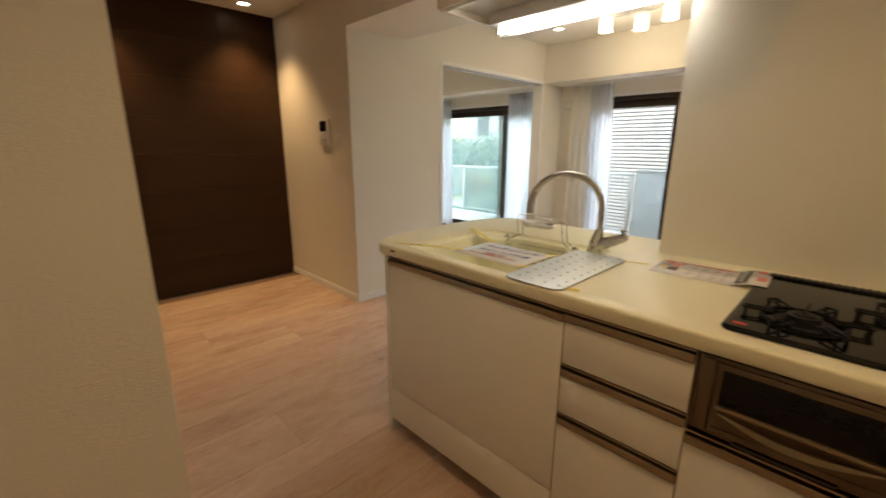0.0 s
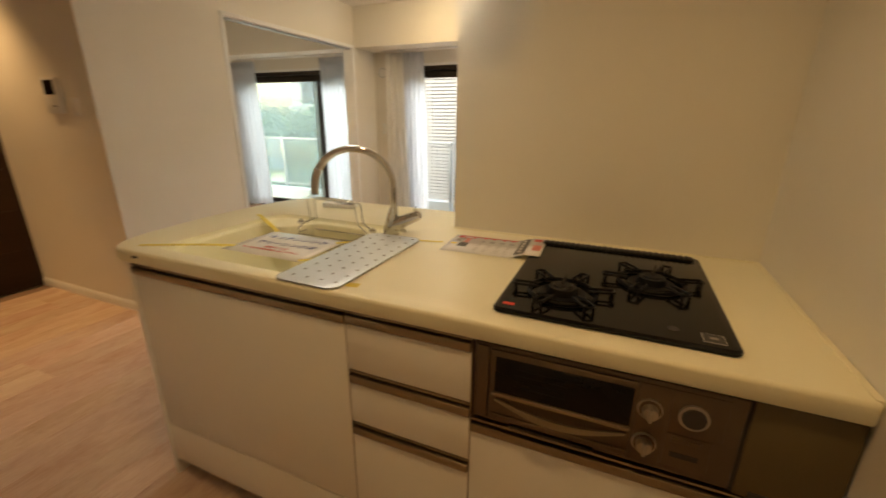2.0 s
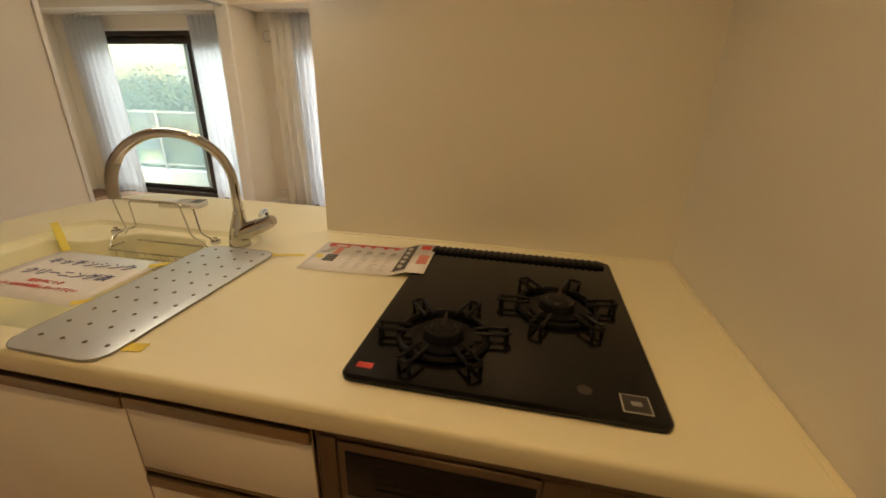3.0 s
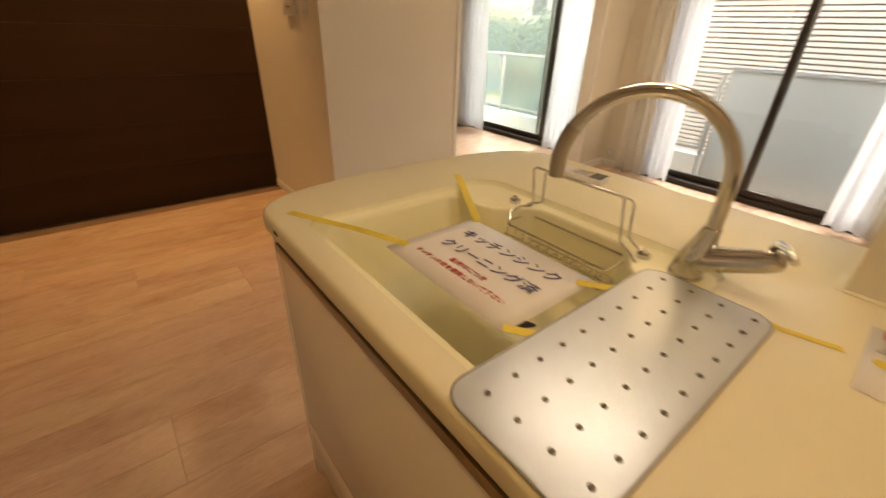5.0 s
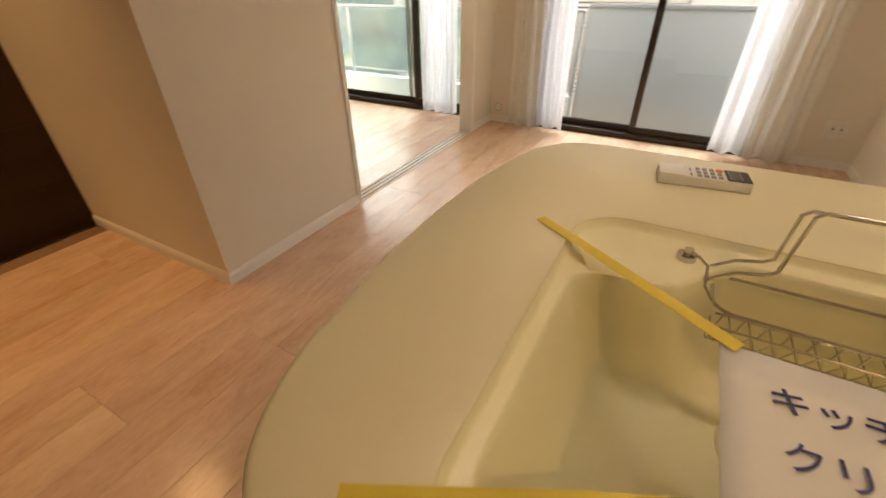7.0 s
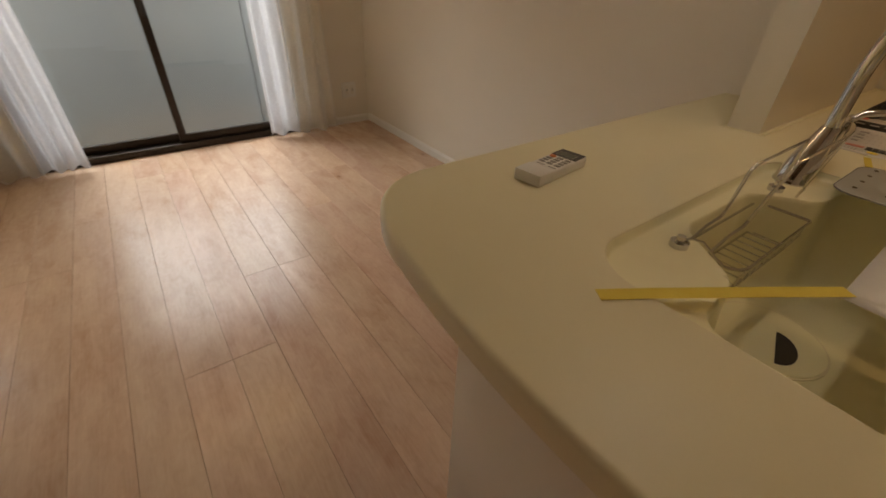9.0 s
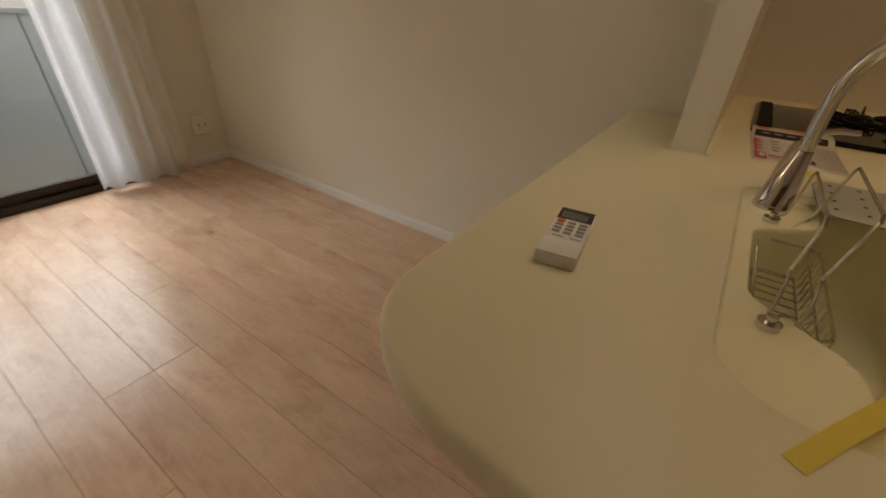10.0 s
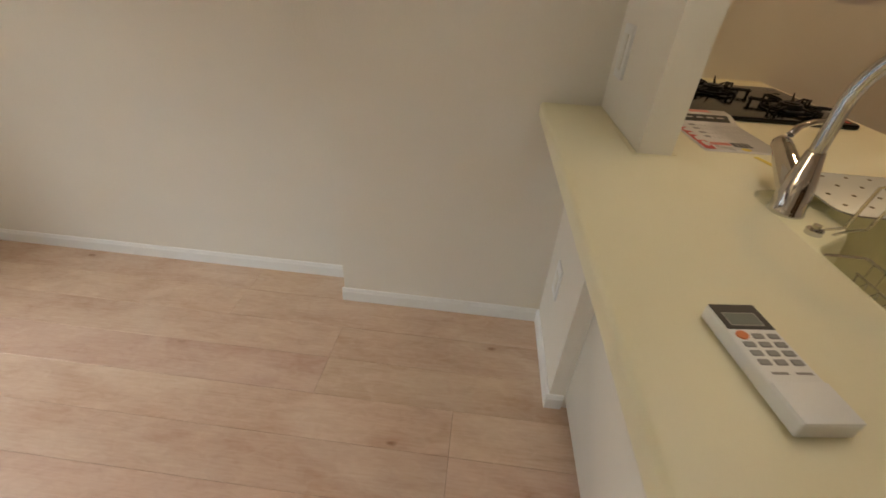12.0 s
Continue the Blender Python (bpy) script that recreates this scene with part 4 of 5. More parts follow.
loft(bm, [(bowl, 0.834), (shrink(bowl, 0.992, 0.990), 0.8325), (shrink(bowl, 0.982, 0.977), 0.826), (shrink(bowl, 0.960, 0.93), 0.78), (shrink(bowl, 0.935, 0.87), 0.73), (shrink(bowl, 0.90, 0.79), 0.685), (shrink(bowl, 0.855, 0.71), 0.664), (shrink(bowl, 0.79, 0.63), 0.654), (shrink(bowl, 0.70, 0.54), 0.651)], False, True)
bmesh.ops.remove_doubles(bm, verts=bm.verts[:], dist=0.00005)
part("bowl", bm, M_sink, sink)
DX, DY = -0.393, 0.380                # drain cover, with a half-moon finger opening
bm = bmesh.new()
add_cyl(bm, (DX, DY, 0.6515), 0.088, 0.0022, n=48)
dr = part("drain_ring", bm, M_top, sink, "flush pale drain ring")
bm = bmesh.new()
add_cyl(bm, (DX, DY, 0.6532), 0.084, 0.002, n=48)
part("drain_cover", bm, M_sink, dr, "round pale drain cover")
# cover stays whole: a near-black half-moon on top is the opening's shade
bm = bmesh.new()
turn = Matrix.Rotation(radians(18), 2)
arc = [Vector((DX - 0.012, DY - 0.020)) + turn @ Vector((0.042 * math.cos(a), -0.030 * math.sin(a))) for a in [math.pi * k / 14 for k in range(15)]]
vs = [bm.verts.new((q.x, q.y, 0.6548)) for q in arc]
low = [bm.verts.new((q.x, q.y, 0.6535)) for q in arc]
bm.faces.new(vs)
bm.faces.new(low[::-1])
for j in range(15):
    bm.faces.new((vs[j - 1], vs[j], low[j], low[j - 1]))
part("drain_opening", bm, M_shade_and_dark, dr, "black patch for the shaded half-moon drain opening")

# faucet
FX, FY = -0.172, 0.500
fau = thing("faucet", (FX, FY, 0.834), "chrome gooseneck mixer faucet standing on sink ledge", "faucet")


NX, NY = -0.151, 0.488                 # foot of the neck, above the leaning body


def turned(prof, n=36):
    """A turned body that leans from the deck to the foot of the neck: radii and heights in prof."""
    ring = [Vector((math.cos(2 * math.pi * k / n), math.sin(2 * math.pi * k / n))) for k in range(n)]
    bm = bmesh.new()
    rows = []
    for r, z in prof:
        u = max(0.0, (z - 0.841) / 0.094)
        rows.append(([Vector((FX + (NX - FX) * u + p.x * r, FY + (NY - FY) * u + p.y * r)) for p in ring], z))
    loft(bm, rows, True, True)
    return bm


part("base", turned([(0.0285, 0.834), (0.0285, 0.838), (0.0265, 0.841), (0.0262, 0.852), (0.0255, 0.868), (0.0235, 0.884), (0.0203, 0.900), (0.0170, 0.916), (0.0145, 0.930), (0.0136, 0.935)]), M_chrome, fau, "flared chrome faucet body")
bm = bmesh.new()
SX, SY, R = -0.859, -0.512, 0.127      # the way the spout points, and the bend's radius
neck = [(NX, NY, 0.930), (NX, NY, 0.965), (NX, NY, 1.004)]
for k in range(1, 25):
    a = math.pi * k / 24
    d = R - R * math.cos(a)
    neck.append((NX + SX * d, NY + SY * d, 1.004 + R * math.sin(a)))
nd = neck[-1]
neck.append((nd[0], nd[1], nd[2] - 0.004))
add_tube(bm, neck, 0.0116, 18)
nk = part("neck", bm, M_chrome, fau)
bm = bmesh.new()
add_tube(bm, [neck[-6], neck[-5], neck[-4], neck[-3], neck[-2], (nd[0], nd[1], nd[2] - 0.020)], 0.0133, 20)
part("spout_head", bm, M_steel, nk, "satin spout nozzle")
bm = bmesh.new()
add_tube(bm, [neck[-6], neck[-7]], 0.0126, 18)
part("spout_ring", bm, M_chrome, nk, "narrow chrome ring")
va, vb = Vector((FX + 0.006, FY - 0.002, 0.868)), Vector((-0.050, 0.484, 0.921))
bm = bmesh.new()
vd = (vb - va)
add_tube(bm, [va, va + vd * 0.35, va + vd * 0.62], 0.0215, 22, ends=(0.0235, 0.0195))
lv = part("valve_body", bm, M_chrome, fau, "chrome mixer valve barrel")
bm = bmesh.new()
caps = [(0.62, 0.0192), (0.80, 0.0175), (0.92, 0.0160), (0.98, 0.0130), (1.01, 0.006)]
for (u0, r0), (u1, r1) in zip(caps, caps[1:]):
    add_tube(bm, [va + vd * u0, va + vd * u1], r0, 22, ends=(r0, r1))
part("lever_cap", bm, M_chrome, lv, "rounded chrome lever cap")
bm = bmesh.new()
add_tube(bm, [(-0.068, 0.484, 0.936), (-0.060, 0.470, 0.949), (-0.046, 0.442, 0.955), (-0.031, 0.410, 0.954)], 0.0055, 12, ends=(0.0065, 0.0050))
part("lever", bm, M_chrome, lv, "slim curved lever rod")

# perforated drainer plate over the sink
brd = thing("drainer_plate", (-0.115, 0.21, 0.85), "perforated stainless drainer plate laid over the sink", "drainer plate")
bl = rounded([(-0.208, -0.016), (-0.020, -0.016), (-0.020, 0.438), (-0.208, 0.438)], 0.032, 6)
bm = bmesh.new()
loft(bm, [(offset_loop(bl, -0.001), 0.8515), (bl, 0.853), (offset_loop(bl, -0.001), 0.8545), (offset_loop(bl, -0.004), 0.8552)], True, True)
part("plate", bm, M_board, brd)
bm = bmesh.new()
add_tube(bm, [(p.x, p.y, 0.8535) for p in offset_loop(bl, 0.0004)], 0.0012, 6, closed=True)
part("rubber_edge", bm, M_key, brd, "grey rubber edge")
# plate is not pierced: thin dark discs carry the shade of the holes
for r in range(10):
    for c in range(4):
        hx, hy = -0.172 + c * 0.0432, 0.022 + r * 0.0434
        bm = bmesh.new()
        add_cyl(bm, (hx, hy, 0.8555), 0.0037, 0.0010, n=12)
        part("drain_hole", bm, M_hole, brd, "small dark disc for a drain hole's shade")

# wire basket hung in the sink
rack = thing("wire_basket", (-0.42, 0.48, 0.834), "stainless wire soap basket hooked at sink rear", "basket")
x0, x1, yb, yf, zt, zb = -0.535, -0.275, 0.508, 0.425, 0.815, 0.762
bm = bmesh.new()
add_tube(bm, [(q.x, q.y, zt) for q in rounded([(x0, yf), (x1, yf), (x1, yb), (x0, yb)], [0.026, 0.006, 0.006, 0.012], 5)], 0.0024, 6, closed=True)
part("top_frame", bm, M_wire, rack)
bm = bmesh.new()
add_tube(bm, [(x0 + 0.008, yb - 0.012, zb), (x1 - 0.008, yb - 0.012, zb), (x1 - 0.008, yf + 0.012, zb), (x0 + 0.008, yf + 0.012, zb)], 0.0022, 6, closed=True)
part("bottom_frame", bm, M_wire, rack)
zm = zt - 0.026
bm = bmesh.new()
add_tube(bm, [(x0 + 0.004, yf + 0.003, zm), (x1 - 0.004, yf + 0.003, zm)], 0.0018, 6)
part("middle_rail", bm, M_wire, rack)
for i in range(11):
    px = x0 + 0.014 + i * (x1 - x0 - 0.028) / 10
    bm = bmesh.new()
    add_tube(bm, [(px, yf, zt), (px - 0.004, yf + 0.003, zm)], 0.0013, 5)
    part("wire", bm, M_wire, rack)
    bm = bmesh.new()
    add_tube(bm, [(px, yf + 0.012, zb), (px, yb - 0.012, zb)], 0.0014, 5)
    part("floor_wire", bm, M_wire, rack)
bm = bmesh.new()
zig = [(x0 + 0.006 + i * (x1 - x0 - 0.012) / 22, yf + (0.003 if i % 2 == 0 else 0.009), zm if i % 2 == 0 else zb) for i in range(23)]
add_tube(bm, zig, 0.0013, 5)
part("zigzag_wire", bm, M_wire, rack)
for yb0, yt, zt0 in ((0.488, 0.481, 0.939), (0.457, 0.440, 0.956)):
    bm = bmesh.new()
    add_tube(bm, [(-0.548, yb0 + 0.010, 0.828), (-0.520, yb0 + 0.004, 0.852), (-0.494, yb0, 0.861), (-0.485, yb0, 0.868), (-0.483, yt + 0.001, zt0 - 0.007), (-0.475, yt, zt0),
                  (-0.290, yt, zt0), (-0.281, yt + 0.001, zt0 - 0.007), (-0.278, yb0, 0.866), (-0.270, yb0, 0.859), (-0.258, yb0 + 0.004, 0.850), (-0.240, yb0 + 0.010, 0.828)], 0.0022, 8)
    part("upright_loop", bm, M_wire, rack, "tall bent wire loop")
for px in (-0.572, -0.246):
    bm = bmesh.new()
    add_cyl(bm, (px, 0.498, 0.838), 0.0125, 0.008, n=20)
    f1 = part("foot", bm, M_chrome, rack, "round chrome foot")
    bm = bmesh.new()
    add_cyl(bm, (px, 0.498, 0.845), 0.006, 0.010, n=14)
    part("foot_screw", bm, M_wire, f1)
bm = bmesh.new()
add_tube(bm, [(-0.572, 0.498, 0.842), (-0.560, 0.490, 0.846), (-0.548, 0.478, 0.842), (-0.546, 0.455, 0.826), (x0, yf + 0.02, zt)], 0.002, 6)
part("hook_wire", bm, M_wire, rack)

# taped notice over the sink
note = thing("notice_sheet", (-0.385, 0.222, 0.846), "laminated white notice in blue and red print taped over sink", "notice")
bm = bmesh.new()
nx0, nx1, ny0, ny1 = -0.537, -0.240, 0.116, 0.330
rows = []
for j in range(5):
    rows.append([bm.verts.new((nx0 + (nx1 - nx0) * i / 12, ny0 + (ny1 - ny0) * j / 4, 0.8460 - 0.0015 * math.sin(math.pi * i / 12) * math.sin(math.pi * j / 4))) for i in range(13)])
for j in range(4):
    for i in range(12):
        bm.faces.new((rows[j][i], rows[j][i + 1], rows[j + 1][i + 1], rows[j + 1][i]))
sheet = part("sheet", bm, M_paper, note)
md = sheet.modifiers.new("thickness", 'SOLIDIFY')
md.thickness = 0.0007
NZ = 0.8475
text_part("headline", "キッチンシンク", 0.0325, pose(-0.387, 0.277, NZ, 0, 0, 2), M_blue, note, "blue handwritten style headline")
text_part("headline", "クリーニング済", 0.0315, pose(-0.386, 0.221, NZ, 0, 0, 2), M_blue, note, "blue handwritten style headline")
text_part("small_print", "販売中につき", 0.0145, pose(-0.389, 0.184, NZ, 0, 0, 1), M_red, note, "red small print")
text_part("small_print", "キッチン水栓を使用しないで下さい", 0.0134, pose(-0.392, 0.162, NZ, 0, 0, 1), M_red, note, "red small print")


def tape(pts, w):
    """A strip of tape laid through pts (x, y, z)."""
    pts = [Vector(p) for p in pts]
    d = pts[-1] - pts[0]
    n = Vector((-d.y, d.x, 0)).normalized() * w / 2
    bm = bmesh.new()
    up = [[bm.verts.new(p - n + Vector((0, 0, 0.0005))), bm.verts.new(p + n + Vector((0, 0, 0.0005)))] for p in pts]
    dn = [[bm.verts.new(p - n), bm.verts.new(p + n)] for p in pts]
    for i in range(len(pts) - 1):
        for lst in (up, dn):
            bm.faces.new((lst[i][0], lst[i + 1][0], lst[i + 1][1], lst[i][1]))
        for q in (0, 1):
            bm.faces.new((up[i][q], up[i + 1][q], dn[i + 1][q], dn[i][q]))
    for i in (0, -1):
        bm.faces.new((up[i][0], up[i][1], dn[i][1], dn[i][0]))
    return solid("tape_strip", bm, M_tape, "yellow masking tape strip holding the notice", "tape", group="notice tapes")


TZ = 0.8507
tape([(-0.775, 0.026, TZ), (-0.712, 0.058, TZ), (-0.62, 0.106, 0.8500), (-0.520, 0.152, 0.8480)], 0.018)
tape([(-0.774, 0.485, TZ), (-0.712, 0.447, TZ), (-0.60, 0.376, 0.8500), (-0.520, 0.326, 0.8480)], 0.018)
tape([(-0.255, 0.300, 0.8482), (-0.228, 0.318, 0.8490), (-0.204, 0.334, 0.8500)], 0.018)
tape([(-0.246, 0.122, 0.8482), (-0.226, 0.134, 0.8490), (-0.205, 0.147, 0.8500)], 0.016)
tape([(-0.024, 0.425, 0.8540), (-0.016, 0.428, TZ), (0.050, 0.446, TZ)], 0.012)
tape([(-0.024, 0.030, 0.8540), (-0.016, 0.031, TZ), (0.012, 0.036, TZ)], 0.022)

# printed flyer by the cooker
fly = thing("flyer", (0.20, 0.475, 0.85), "white printed flyer with red and black bands", "flyer")
FM = pose(0.2150, 0.463, 0.8515, 0, 0, 2.5)


def lift(u):
    """Height of the flyer's sheet where its end climbs onto the hob."""
    v = min(max((u - 0.68) / 0.20, 0.0), 1.0)
    return 0.0145 * v * v * (3 - 2 * v)


def flyer_box(name, x0, x1, y0, y1, z, mat, label=""):
    bm = bmesh.new()
    add_box(bm, (x0, y0, z), (x1, y1, z + 0.0005))
    bmesh.ops.transform(bm, matrix=FM, verts=bm.verts[:])
    return part(name, bm, mat, fly, label, smooth=False)


bm = bmesh.new()
for i in range(17):
    u = i / 16
    z = lift(u)
    px = -0.148 + 0.296 * u
    for py in (-0.088, 0.088):
        bm.verts.new((px, py, z))
bm.verts.ensure_lookup_table()
for i in range(16):
    bm.faces.new((bm.verts[2 * i], bm.verts[2 * i + 2], bm.verts[2 * i + 3], bm.verts[2 * i + 1]))
bmesh.ops.transform(bm, matrix=FM, verts=bm.verts[:])
fs = part("sheet", bm, M_paper, fly)
md = fs.modifiers.new("thickness", 'SOLIDIFY')
md.thickness = 0.0005
md.offset = -1
flyer_box("red_band", -0.134, 0.066, 0.076, 0.081, 0.0006, M_red, "red heading band")
flyer_box("red_head", -0.134, -0.078, 0.058, 0.0755, 0.0006, M_red, "red heading block")
bm = bmesh.new()
bmesh.ops.create_circle(bm, cap_ends=True, segments=24, radius=1.0, matrix=FM @ Matrix.Translation((-0.100, 0.0665, 0.0013)) @ Matrix.Diagonal((0.017, 0.0066, 1, 1)))
part("white_oval", bm, M_paper, fly, "pale oval in heading")
flyer_box("red_block", -0.104, -0.088, 0.010, 0.054, 0.0006, M_pale_red, "red block with small print")
flyer_box("black_block", -0.112, -0.084, -0.034, 0.006, 0.0006, M_ink, "dark printed block")
for i in range(3):
    flyer_box("block_line", -0.109, -0.088, -0.028 + i * 0.011, -0.0255 + i * 0.011, 0.0011, M_grey, "pale line in dark block")
bm = bmesh.new()
bmesh.ops.create_circle(bm, cap_ends=True, segments=20, radius=0.010, matrix=FM @ Matrix.Translation((-0.128, -0.010, 0.0011)))
part("yellow_spot", bm, M_tape, fly, "yellow printed spot")
rnd = random.Random(61)
for i in range(6):
    flyer_box("map_line", -0.138 + 0.003 * i, -0.114 + 0.002 * i, 0.018 + 0.006 * i, 0.0195 + 0.006 * i, 0.0006, M_grey, "thin grey map line")
for k, px in enumerate((-0.046, -0.016, 0.016, 0.046)):
    bm = bmesh.new()
    vs = [bm.verts.new(FM @ Vector(q)) for q in ((px - 0.011, 0.076, 0.0011), (px + 0.009, 0.076, 0.0011), (px + 0.002 - 0.004 * (k % 2), 0.060, 0.0011))]
    bm.faces.new(vs)
    part("red_pennant", bm, M_red, fly, "red tag shape", smooth=False)
    flyer_box("photo", px - 0.006, px + 0.008, 0.030 - 0.003 * (k % 2), 0.044, 0.0006, M_key, "small grey picture")
    for j in range(9):
        w = rnd.uniform(0.008, 0.019)
        y0 = 0.022 - j * 0.0100 - (0.006 if j > 4 else 0)
        flyer_box("print_line", px - 0.009, px - 0.009 + w, y0, y0 + 0.0024, 0.0006, M_faint, "unreadable small print")
for sx, sy0, sy1, mat, nm in ((0.086, -0.074, 0.080, M_ink, "black_band"), (0.124, 0.050, 0.076, M_red, "red_corner"), (0.130, -0.040, 0.014, M_pale_red, "red_patch")):
    rb = bmesh.new()
    g = []
    for i in range(7):
        px = sx + (-0.015 + 0.030 * i / 6 if mat == M_ink else -0.012 + 0.024 * i / 6)
        u = (px + 0.148) / 0.296
        z = lift(u) + 0.0008
        g.append([rb.verts.new((px, sy0, z)), rb.verts.new((px, sy1, z))])
    for i in range(6):
        rb.faces.new((g[i][0], g[i + 1][0], g[i + 1][1], g[i][1]))
    bmesh.ops.transform(rb, matrix=FM, verts=rb.verts[:])
    part(nm, rb, mat, fly, "printed colour band")

for j in range(5):
    bm = bmesh.new()
    y0 = -0.060 + j * 0.027
    add_box(bm, (0.080, y0, lift(0.79) + 0.0018), (0.091, y0 + 0.017, lift(0.79) + 0.0024))
    bmesh.ops.transform(bm, matrix=FM, verts=bm.verts[:])
    part("band_print", bm, M_faint, fly, "pale print on the black band", smooth=False)

# air conditioner remote on the worktop
REM = pose(-0.566, 0.742, 0.85, 0, 0, 7.5) @ Matrix.Diagonal((0.89, 0.95, 1.0, 1.0))
rem = thing("remote_control", (-0.564, 0.742, 0.85), "white air conditioner remote lying on the worktop", "remote control")


def rem_part(name, bm, mat, parent=None, label=""):
    bmesh.ops.transform(bm, matrix=REM, verts=bm.verts[:])
    return part(name, bm, mat, parent or rem, label)


bm = bmesh.new()
add_box(bm, (-0.080, -0.0275, 0.0005), (0.080, 0.0275, 0.019), 0.003, 3)
body = rem_part("case", bm, M_white)
bm = bmesh.new()
add_box(bm, (-0.0795, -0.027, 0.018), (-0.034, 0.027, 0.0205), 0.001)
rem_part("flip_cover", bm, M_white, body, "white sliding cover")
bm = bmesh.new()
add_box(bm, (0.038, -0.026, 0.0186), (0.079, 0.026, 0.0198), 0.0006, 1)
scr = rem_part("screen_surround", bm, M_ink, body, "black display surround")
bm = bmesh.new()
add_box(bm, (0.043, -0.0175, 0.0197), (0.064, 0.0195, 0.0201))
rem_part("display_border", bm, M_key, scr, "grey display outline")
bm = bmesh.new()
add_box(bm, (0.0445, -0.016, 0.0200), (0.0625, 0.018, 0.0204))
rem_part("display", bm, M_lcd, scr, "grey liquid crystal display")
for r in range(4):
    for c in range(3):
        if r == 0 and c == 2:
            continue
        bm = bmesh.new()
        px, py = 0.0275 - r * 0.0122, -0.0165 + c * 0.0165
        add_box(bm, (px - 0.0040, py - 0.0060, 0.0185), (px + 0.0040, py + 0.0060, 0.0202), 0.001, 1)
        rem_part("button", bm, M_key, body, "grey rubber key")
for py in (-0.014, 0.010):
    bm = bmesh.new()
    add_box(bm, (-0.0245, py - 0.008, 0.0186), (-0.0215, py + 0.008, 0.0192))
    rem_part("print_bar", bm, M_grey, body, "small grey print")
bm = bmesh.new()
add_cyl(bm, (0.0285, 0.0165, 0.0195), 0.0062, 0.0022, n=18)
rem_part("power_button", bm, M_orange, body, "orange round power key")

# ---------------------------------------------------------------- hanging cabinet with lamp over the sink
hang = thing("wall_cabinet", (-0.22, 0.45, 1.70), "pale hanging kitchen cupboard with light under it", "cabinet")
HX0, HX1, HY0, HY1 = -0.762, 0.32, 0.265, 0.628
box_part("side_panel", (HX0, HY0, 1.727), (HX0 + 0.018, HY1, 2.298), M_front, hang)
box_part("side_panel", (HX1 - 0.018, HY0, 1.727), (HX1, HY1, 2.298), M_front, hang)
box_part("bottom_panel", (HX0 + 0.018, HY0 + 0.02, 1.752), (HX1 - 0.018, HY1 - 0.013, 1.768), M_hang, hang, "grey recessed underside")
box_part("front_lip", (HX0 + 0.018, HY0, 1.727), (HX1 - 0.018, HY0 + 0.018, 1.768), M_front, hang)
box_part("back_panel", (HX0 + 0.018, HY1 - 0.012, 1.690), (HX1 - 0.018, HY1, 2.298), M_hang, hang, "grey back panel with low lip")
box_part("top_panel", (HX0 + 0.018, HY0 + 0.02, 2.280), (HX1 - 0.018, HY1 - 0.013, 2.296), M_carc, hang)
for a, b in ((HX0 + 0.001, -0.222), (-0.219, HX1 - 0.001)):
    box_part("door", (a, HY0 - 0.019, 1.731), (b, HY0 - 0.001, 2.292), M_front, hang)
tl = thing("under_cabinet_light", (-0.36, 0.55, 1.752), "lit fluorescent strip lamp under hanging cupboard", "lamp")
box_part("housing", (-0.69, 0.470, 1.7065), (0.03, 0.604, 1.7515), M_hang, tl, "grey lamp housing", 0.003)
bm = bmesh.new()
add_tube(bm, [(-0.674, 0.536, 1.693), (0.010, 0.536, 1.693)], 0.0125, 14)
part("diffuser", bm, M_tube, tl, "glowing tube cover")
for px in (-0.683, 0.018):
    box_part("lamp_end", (px - 0.007, 0.518, 1.678), (px + 0.007, 0.554, 1.707), M_hang, tl, "grey lamp holder", 0.002)


def downlight(x, y):
    d = thing("downlight", (x, y, H), "small round recessed downlight, lit", "downlight", "ceiling downlights")
    bm = bmesh.new()
    ring = [(x + 0.046 * math.cos(a), y + 0.046 * math.sin(a), H - 0.003) for a in [2 * math.pi * k / 28 for k in range(28)]]
    add_tube(bm, ring, 0.006, 8, closed=True)
    part("trim_ring", bm, M_white, d, "white trim ring")
    bm = bmesh.new()
    add_cyl(bm, (x, y, H - 0.003), 0.041, 0.005, n=28)
    part("lens", bm, M_bulb, d, "glowing lens")


# the last two, kitchen and side room, are unseen fixtures added for their lamps
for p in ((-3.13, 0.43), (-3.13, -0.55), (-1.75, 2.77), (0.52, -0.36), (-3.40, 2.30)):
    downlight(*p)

cl = thing("ceiling_lamp", (-1.02, 2.79, H), "ceiling lamp with lit white glass cylinders", "lamp")
bm = bmesh.new()
add_cyl(bm, (-1.02, 2.79, H - 0.010), 0.075, 0.020, n=32)
part("canopy", bm, M_white, cl)
for px, py in ((-1.27, 2.72), (-1.03, 2.86), (-0.76, 2.72)):
    bm = bmesh.new()
    add_tube(bm, [(-1.02, 2.79, H - 0.014), (px, py, H - 0.014)], 0.007, 8)
    arm = part("arm", bm, M_white, cl)
    bm = bmesh.new()
    bmesh.ops.create_cone(bm, cap_ends=False, segments=28, radius1=0.054, radius2=0.050, depth=0.095, matrix=Matrix.Translation((px, py, H - 0.072)))
    add_cyl(bm, (px, py, H - 0.022), 0.050, 0.004, n=28)
    part("shade", bm, M_shade, arm, "glowing white glass shade")

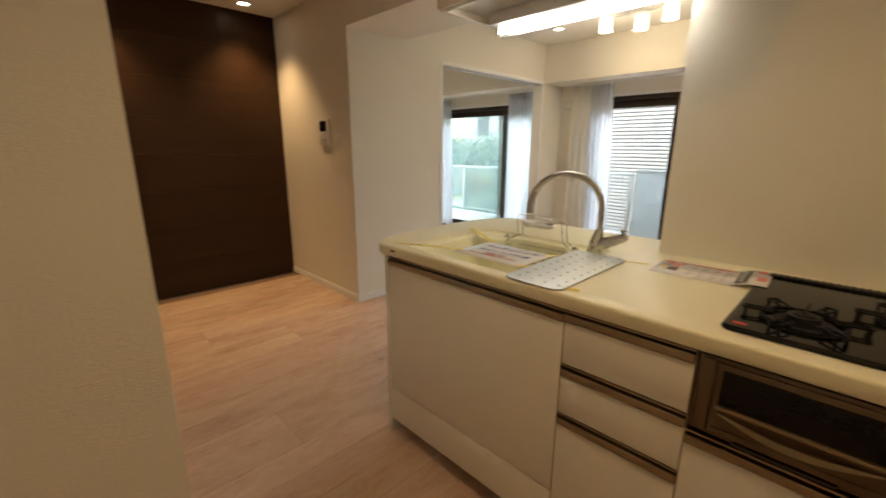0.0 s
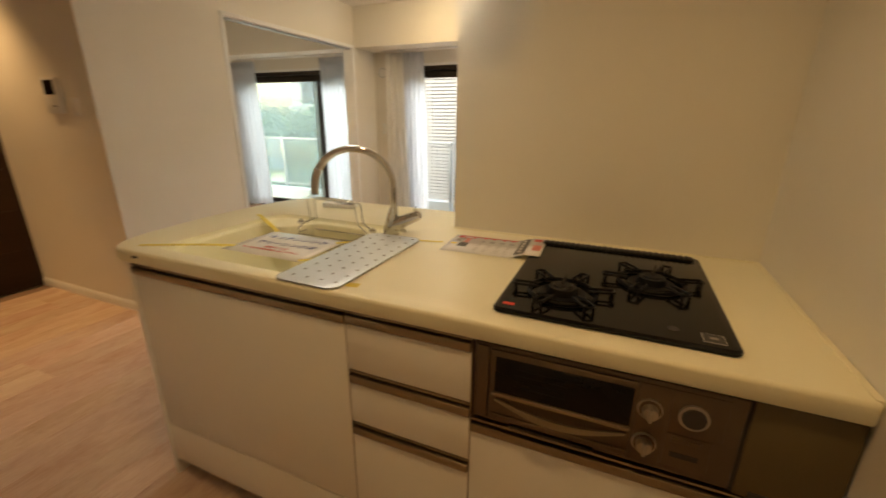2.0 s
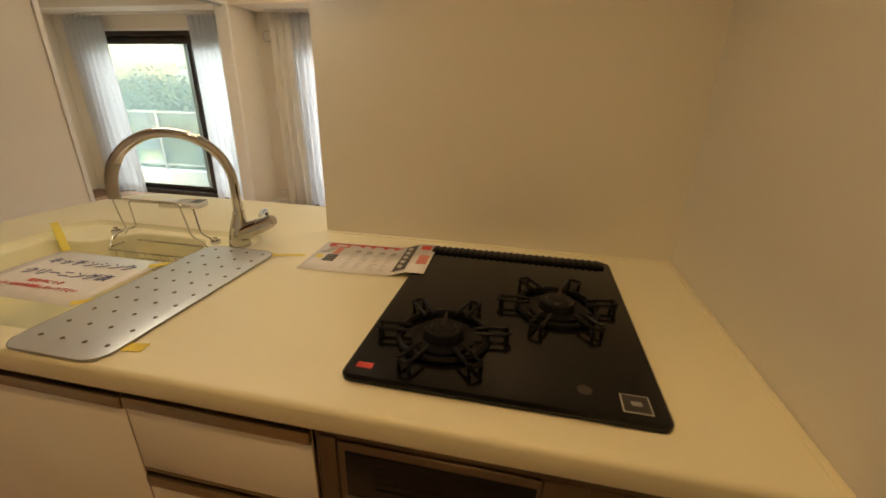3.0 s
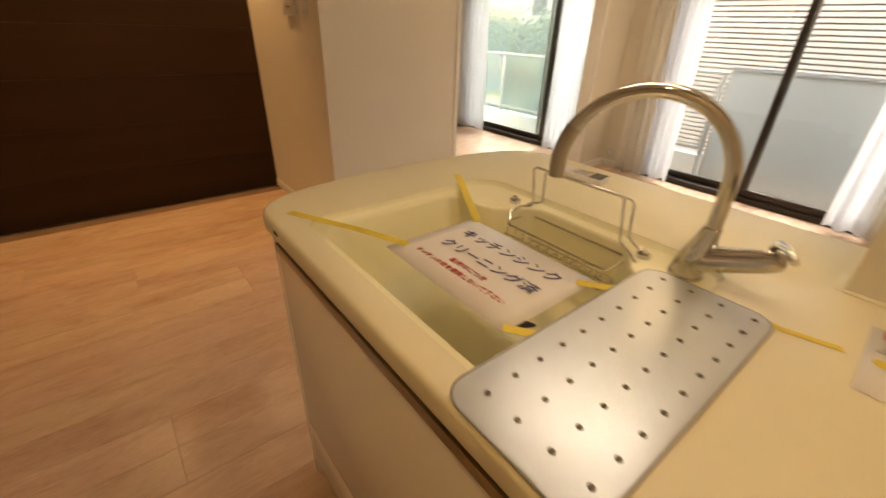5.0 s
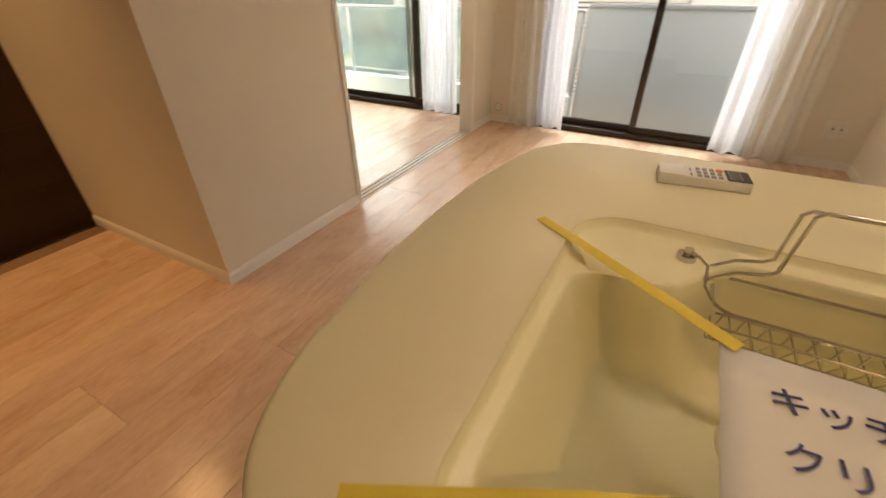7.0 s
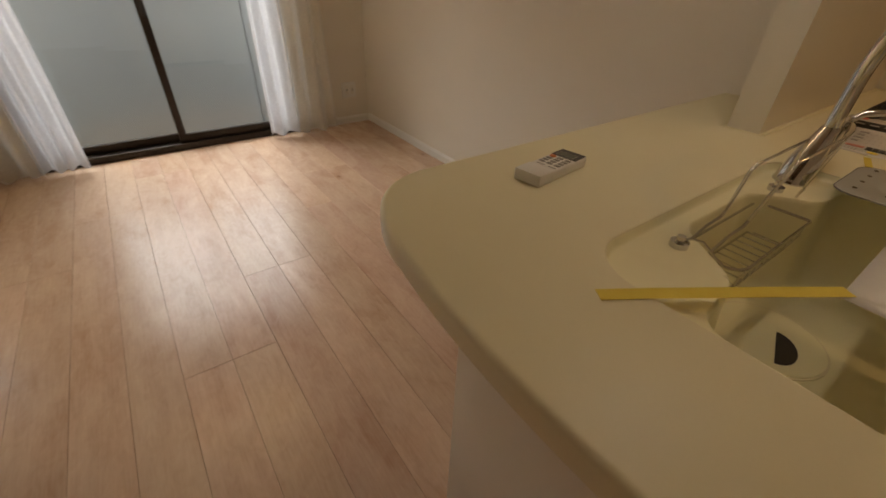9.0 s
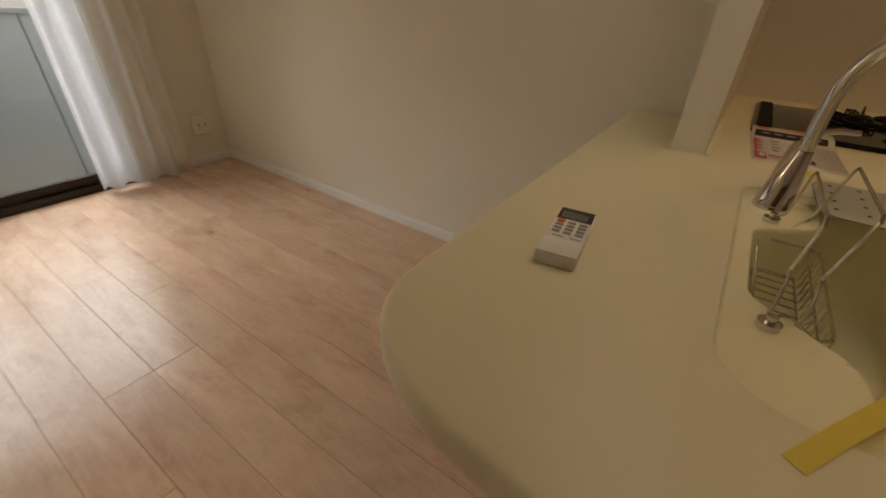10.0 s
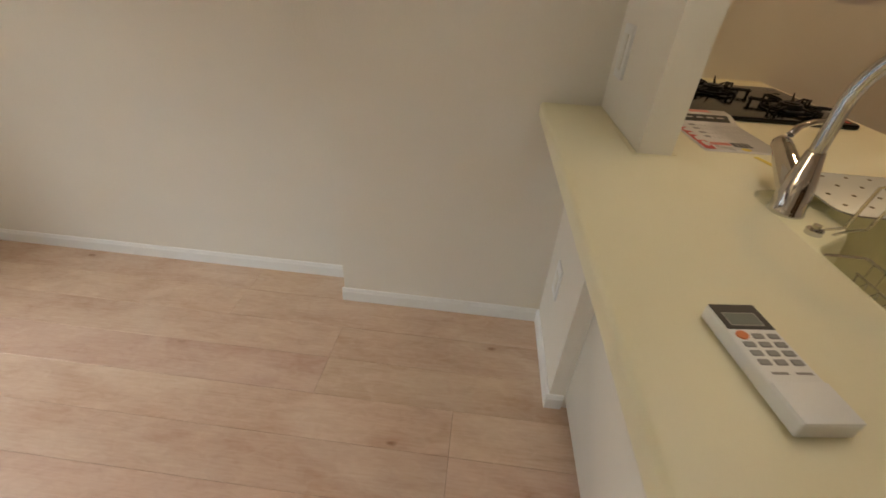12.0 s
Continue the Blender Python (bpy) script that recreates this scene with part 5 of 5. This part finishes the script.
# ---------------------------------------------------------------- fittings on the walls
ph = thing("entry_phone", (-2.56, YI, 1.33), "white wall entry phone with small dark screen", "intercom")
box_part("case", (-2.640, YI - 0.022, 1.230), (-2.490, YI, 1.428), M_white, ph, "", 0.004)
box_part("screen", (-2.620, YI - 0.0235, 1.335), (-2.520, YI - 0.0215, 1.415), M_ovenglass, ph, "dark screen", 0.001)
box_part("key", (-2.600, YI - 0.025, 1.265), (-2.575, YI - 0.0215, 1.290), M_plastic, ph, "", 0.001)
# slot is a raised dark bar, the opening's shade as colour
box_part("speaker_slot", (-2.565, YI - 0.0235, 1.268), (-2.530, YI - 0.0215, 1.274), M_shade_and_dark, ph, "", 0)


def plate(name, a, b, label, category, material=None):
    t = thing(name, tuple((a[i] + b[i]) / 2 for i in range(3)), label, category)
    box_part("cover", a, b, material or M_white, t, "", 0.002)
    return t


sw = plate("light_switch", (-2.410, YI - 0.008, 1.215), (-2.340, YI, 1.315), "white light switch plate beside entry phone", "switch")
box_part("rocker", (-2.392, YI - 0.012, 1.240), (-2.358, YI - 0.0075, 1.290), M_plastic, sw, "", 0.002)
sw = plate("light_switch", (0.255, 0.704, 0.945), (0.325, 0.712, 1.065), "white light switch plate on the counter post", "switch")
box_part("rocker", (0.272, 0.7115, 0.965), (0.308, 0.716, 1.045), M_plastic, sw, "", 0.002)
ol = plate("wall_socket", (0.19, 0.738, 0.27), (0.26, 0.745, 0.39), "white socket plate on the low counter wall", "socket")
box_part("socket_face", (0.205, 0.7445, 0.30), (0.245, 0.7475, 0.36), M_plastic, ol, "", 0.001)
ol = plate("wall_socket", (0.295, YW - 0.014, 0.215), (0.415, YW, 0.335), "white double socket plate near the floor", "socket")
for px in (0.335, 0.380):
    o = box_part("socket_face", (px - 0.014, YW - 0.0160, 0.240), (px + 0.014, YW - 0.0135, 0.310), M_plastic, ol, "", 0.001)
    # socket hole is a dark raised patch; its shade is only colour
    box_part("socket_hole", (px - 0.004, YW - 0.0167, 0.270), (px + 0.004, YW - 0.0158, 0.283), M_shade_and_dark, o, "", 0)


def round_fitting(name, x, z, r, label, category):
    t = thing(name, (x, YW, z), label, category)
    bm = bmesh.new()
    add_cyl(bm, (x, YW - 0.006, z), r, 0.012, 'y', r2=r * 0.92, n=32)
    part("cover", bm, M_white, t)
    bm = bmesh.new()
    add_cyl(bm, (x, YW - 0.016, z), r * 0.62, 0.010, 'y', r2=r * 0.5, n=28)
    part("centre", bm, M_white, t)
    # raised grey ring draws the shade line of the cover; no groove is cut
    bm = bmesh.new()
    ring = [(x + r * 0.80 * math.cos(a), YW - 0.0122, z + r * 0.80 * math.sin(a)) for a in [2 * math.pi * k / 32 for k in range(32)]]
    add_tube(bm, ring, r * 0.05, 6, closed=True)
    part("groove", bm, M_key, t, "grey ring for the cover's shaded outline")


round_fitting("round_vent", -2.092, 1.70, 0.060, "round white ventilation cover on the wall", "vent")
round_fitting("round_socket", -2.115, 0.135, 0.045, "round white sleeve cover near the floor", "sleeve cover")
sw = plate("wall_switch", (-2.115, YW - 0.008, 1.03), (-2.075, YW, 1.15), "slim white switch plate by the window", "switch")
box_part("rocker", (-2.103, YW - 0.011, 1.06), (-2.087, YW - 0.0075, 1.12), M_plastic, sw, "", 0.001)
box_label = plate("wall_outlet", (XK - 0.010, -0.265, 1.145), (XK, -0.135, 1.215), "white socket plate on the kitchen end wall", "socket")

# ---------------------------------------------------------------- floorboards
floor = bpy.data.objects["floor"]
GAP, PW, PL = 0.0009, 0.15, 1.818
plank_mesh = {}


def plank(x0, y0, x1, y1):
    key = (round(x1 - x0, 3), round(y1 - y0, 3))
    if key not in plank_mesh:
        bm = bmesh.new()
        add_box(bm, (0, 0, -0.012), (x1 - x0, y1 - y0, 0), 0.0009, 1)
        plank_mesh[key] = finish("plank", bm, M_floor)
    ob = new("plank", plank_mesh[key])
    ob.location = (x0, y0, 0)
    ob.parent = floor


for i in range(-29, 7):
    bx = 0.225 + (i - 1) * 0.15
    board = (i - 1) // 2
    base = 1.49 + 0.4545 * (board + 1)
    k0 = math.floor((-2.0 - base) / PL)
    for k in range(k0, k0 + 5):
        ya, yb2 = base + k * PL, base + (k + 1) * PL
        if bx < -3.36:
            lo, hi = YI + 0.10, YW + 0.014
        elif bx > 0.49:
            lo, hi = -1.63, 0.70
        else:
            lo, hi = -1.63, YW + 0.014
        ya, yb2 = max(ya, lo), min(yb2, hi)
        if yb2 - ya > 0.02:
            plank(bx + GAP / 2, ya + GAP / 2, bx + PW - GAP / 2, yb2 - GAP / 2)
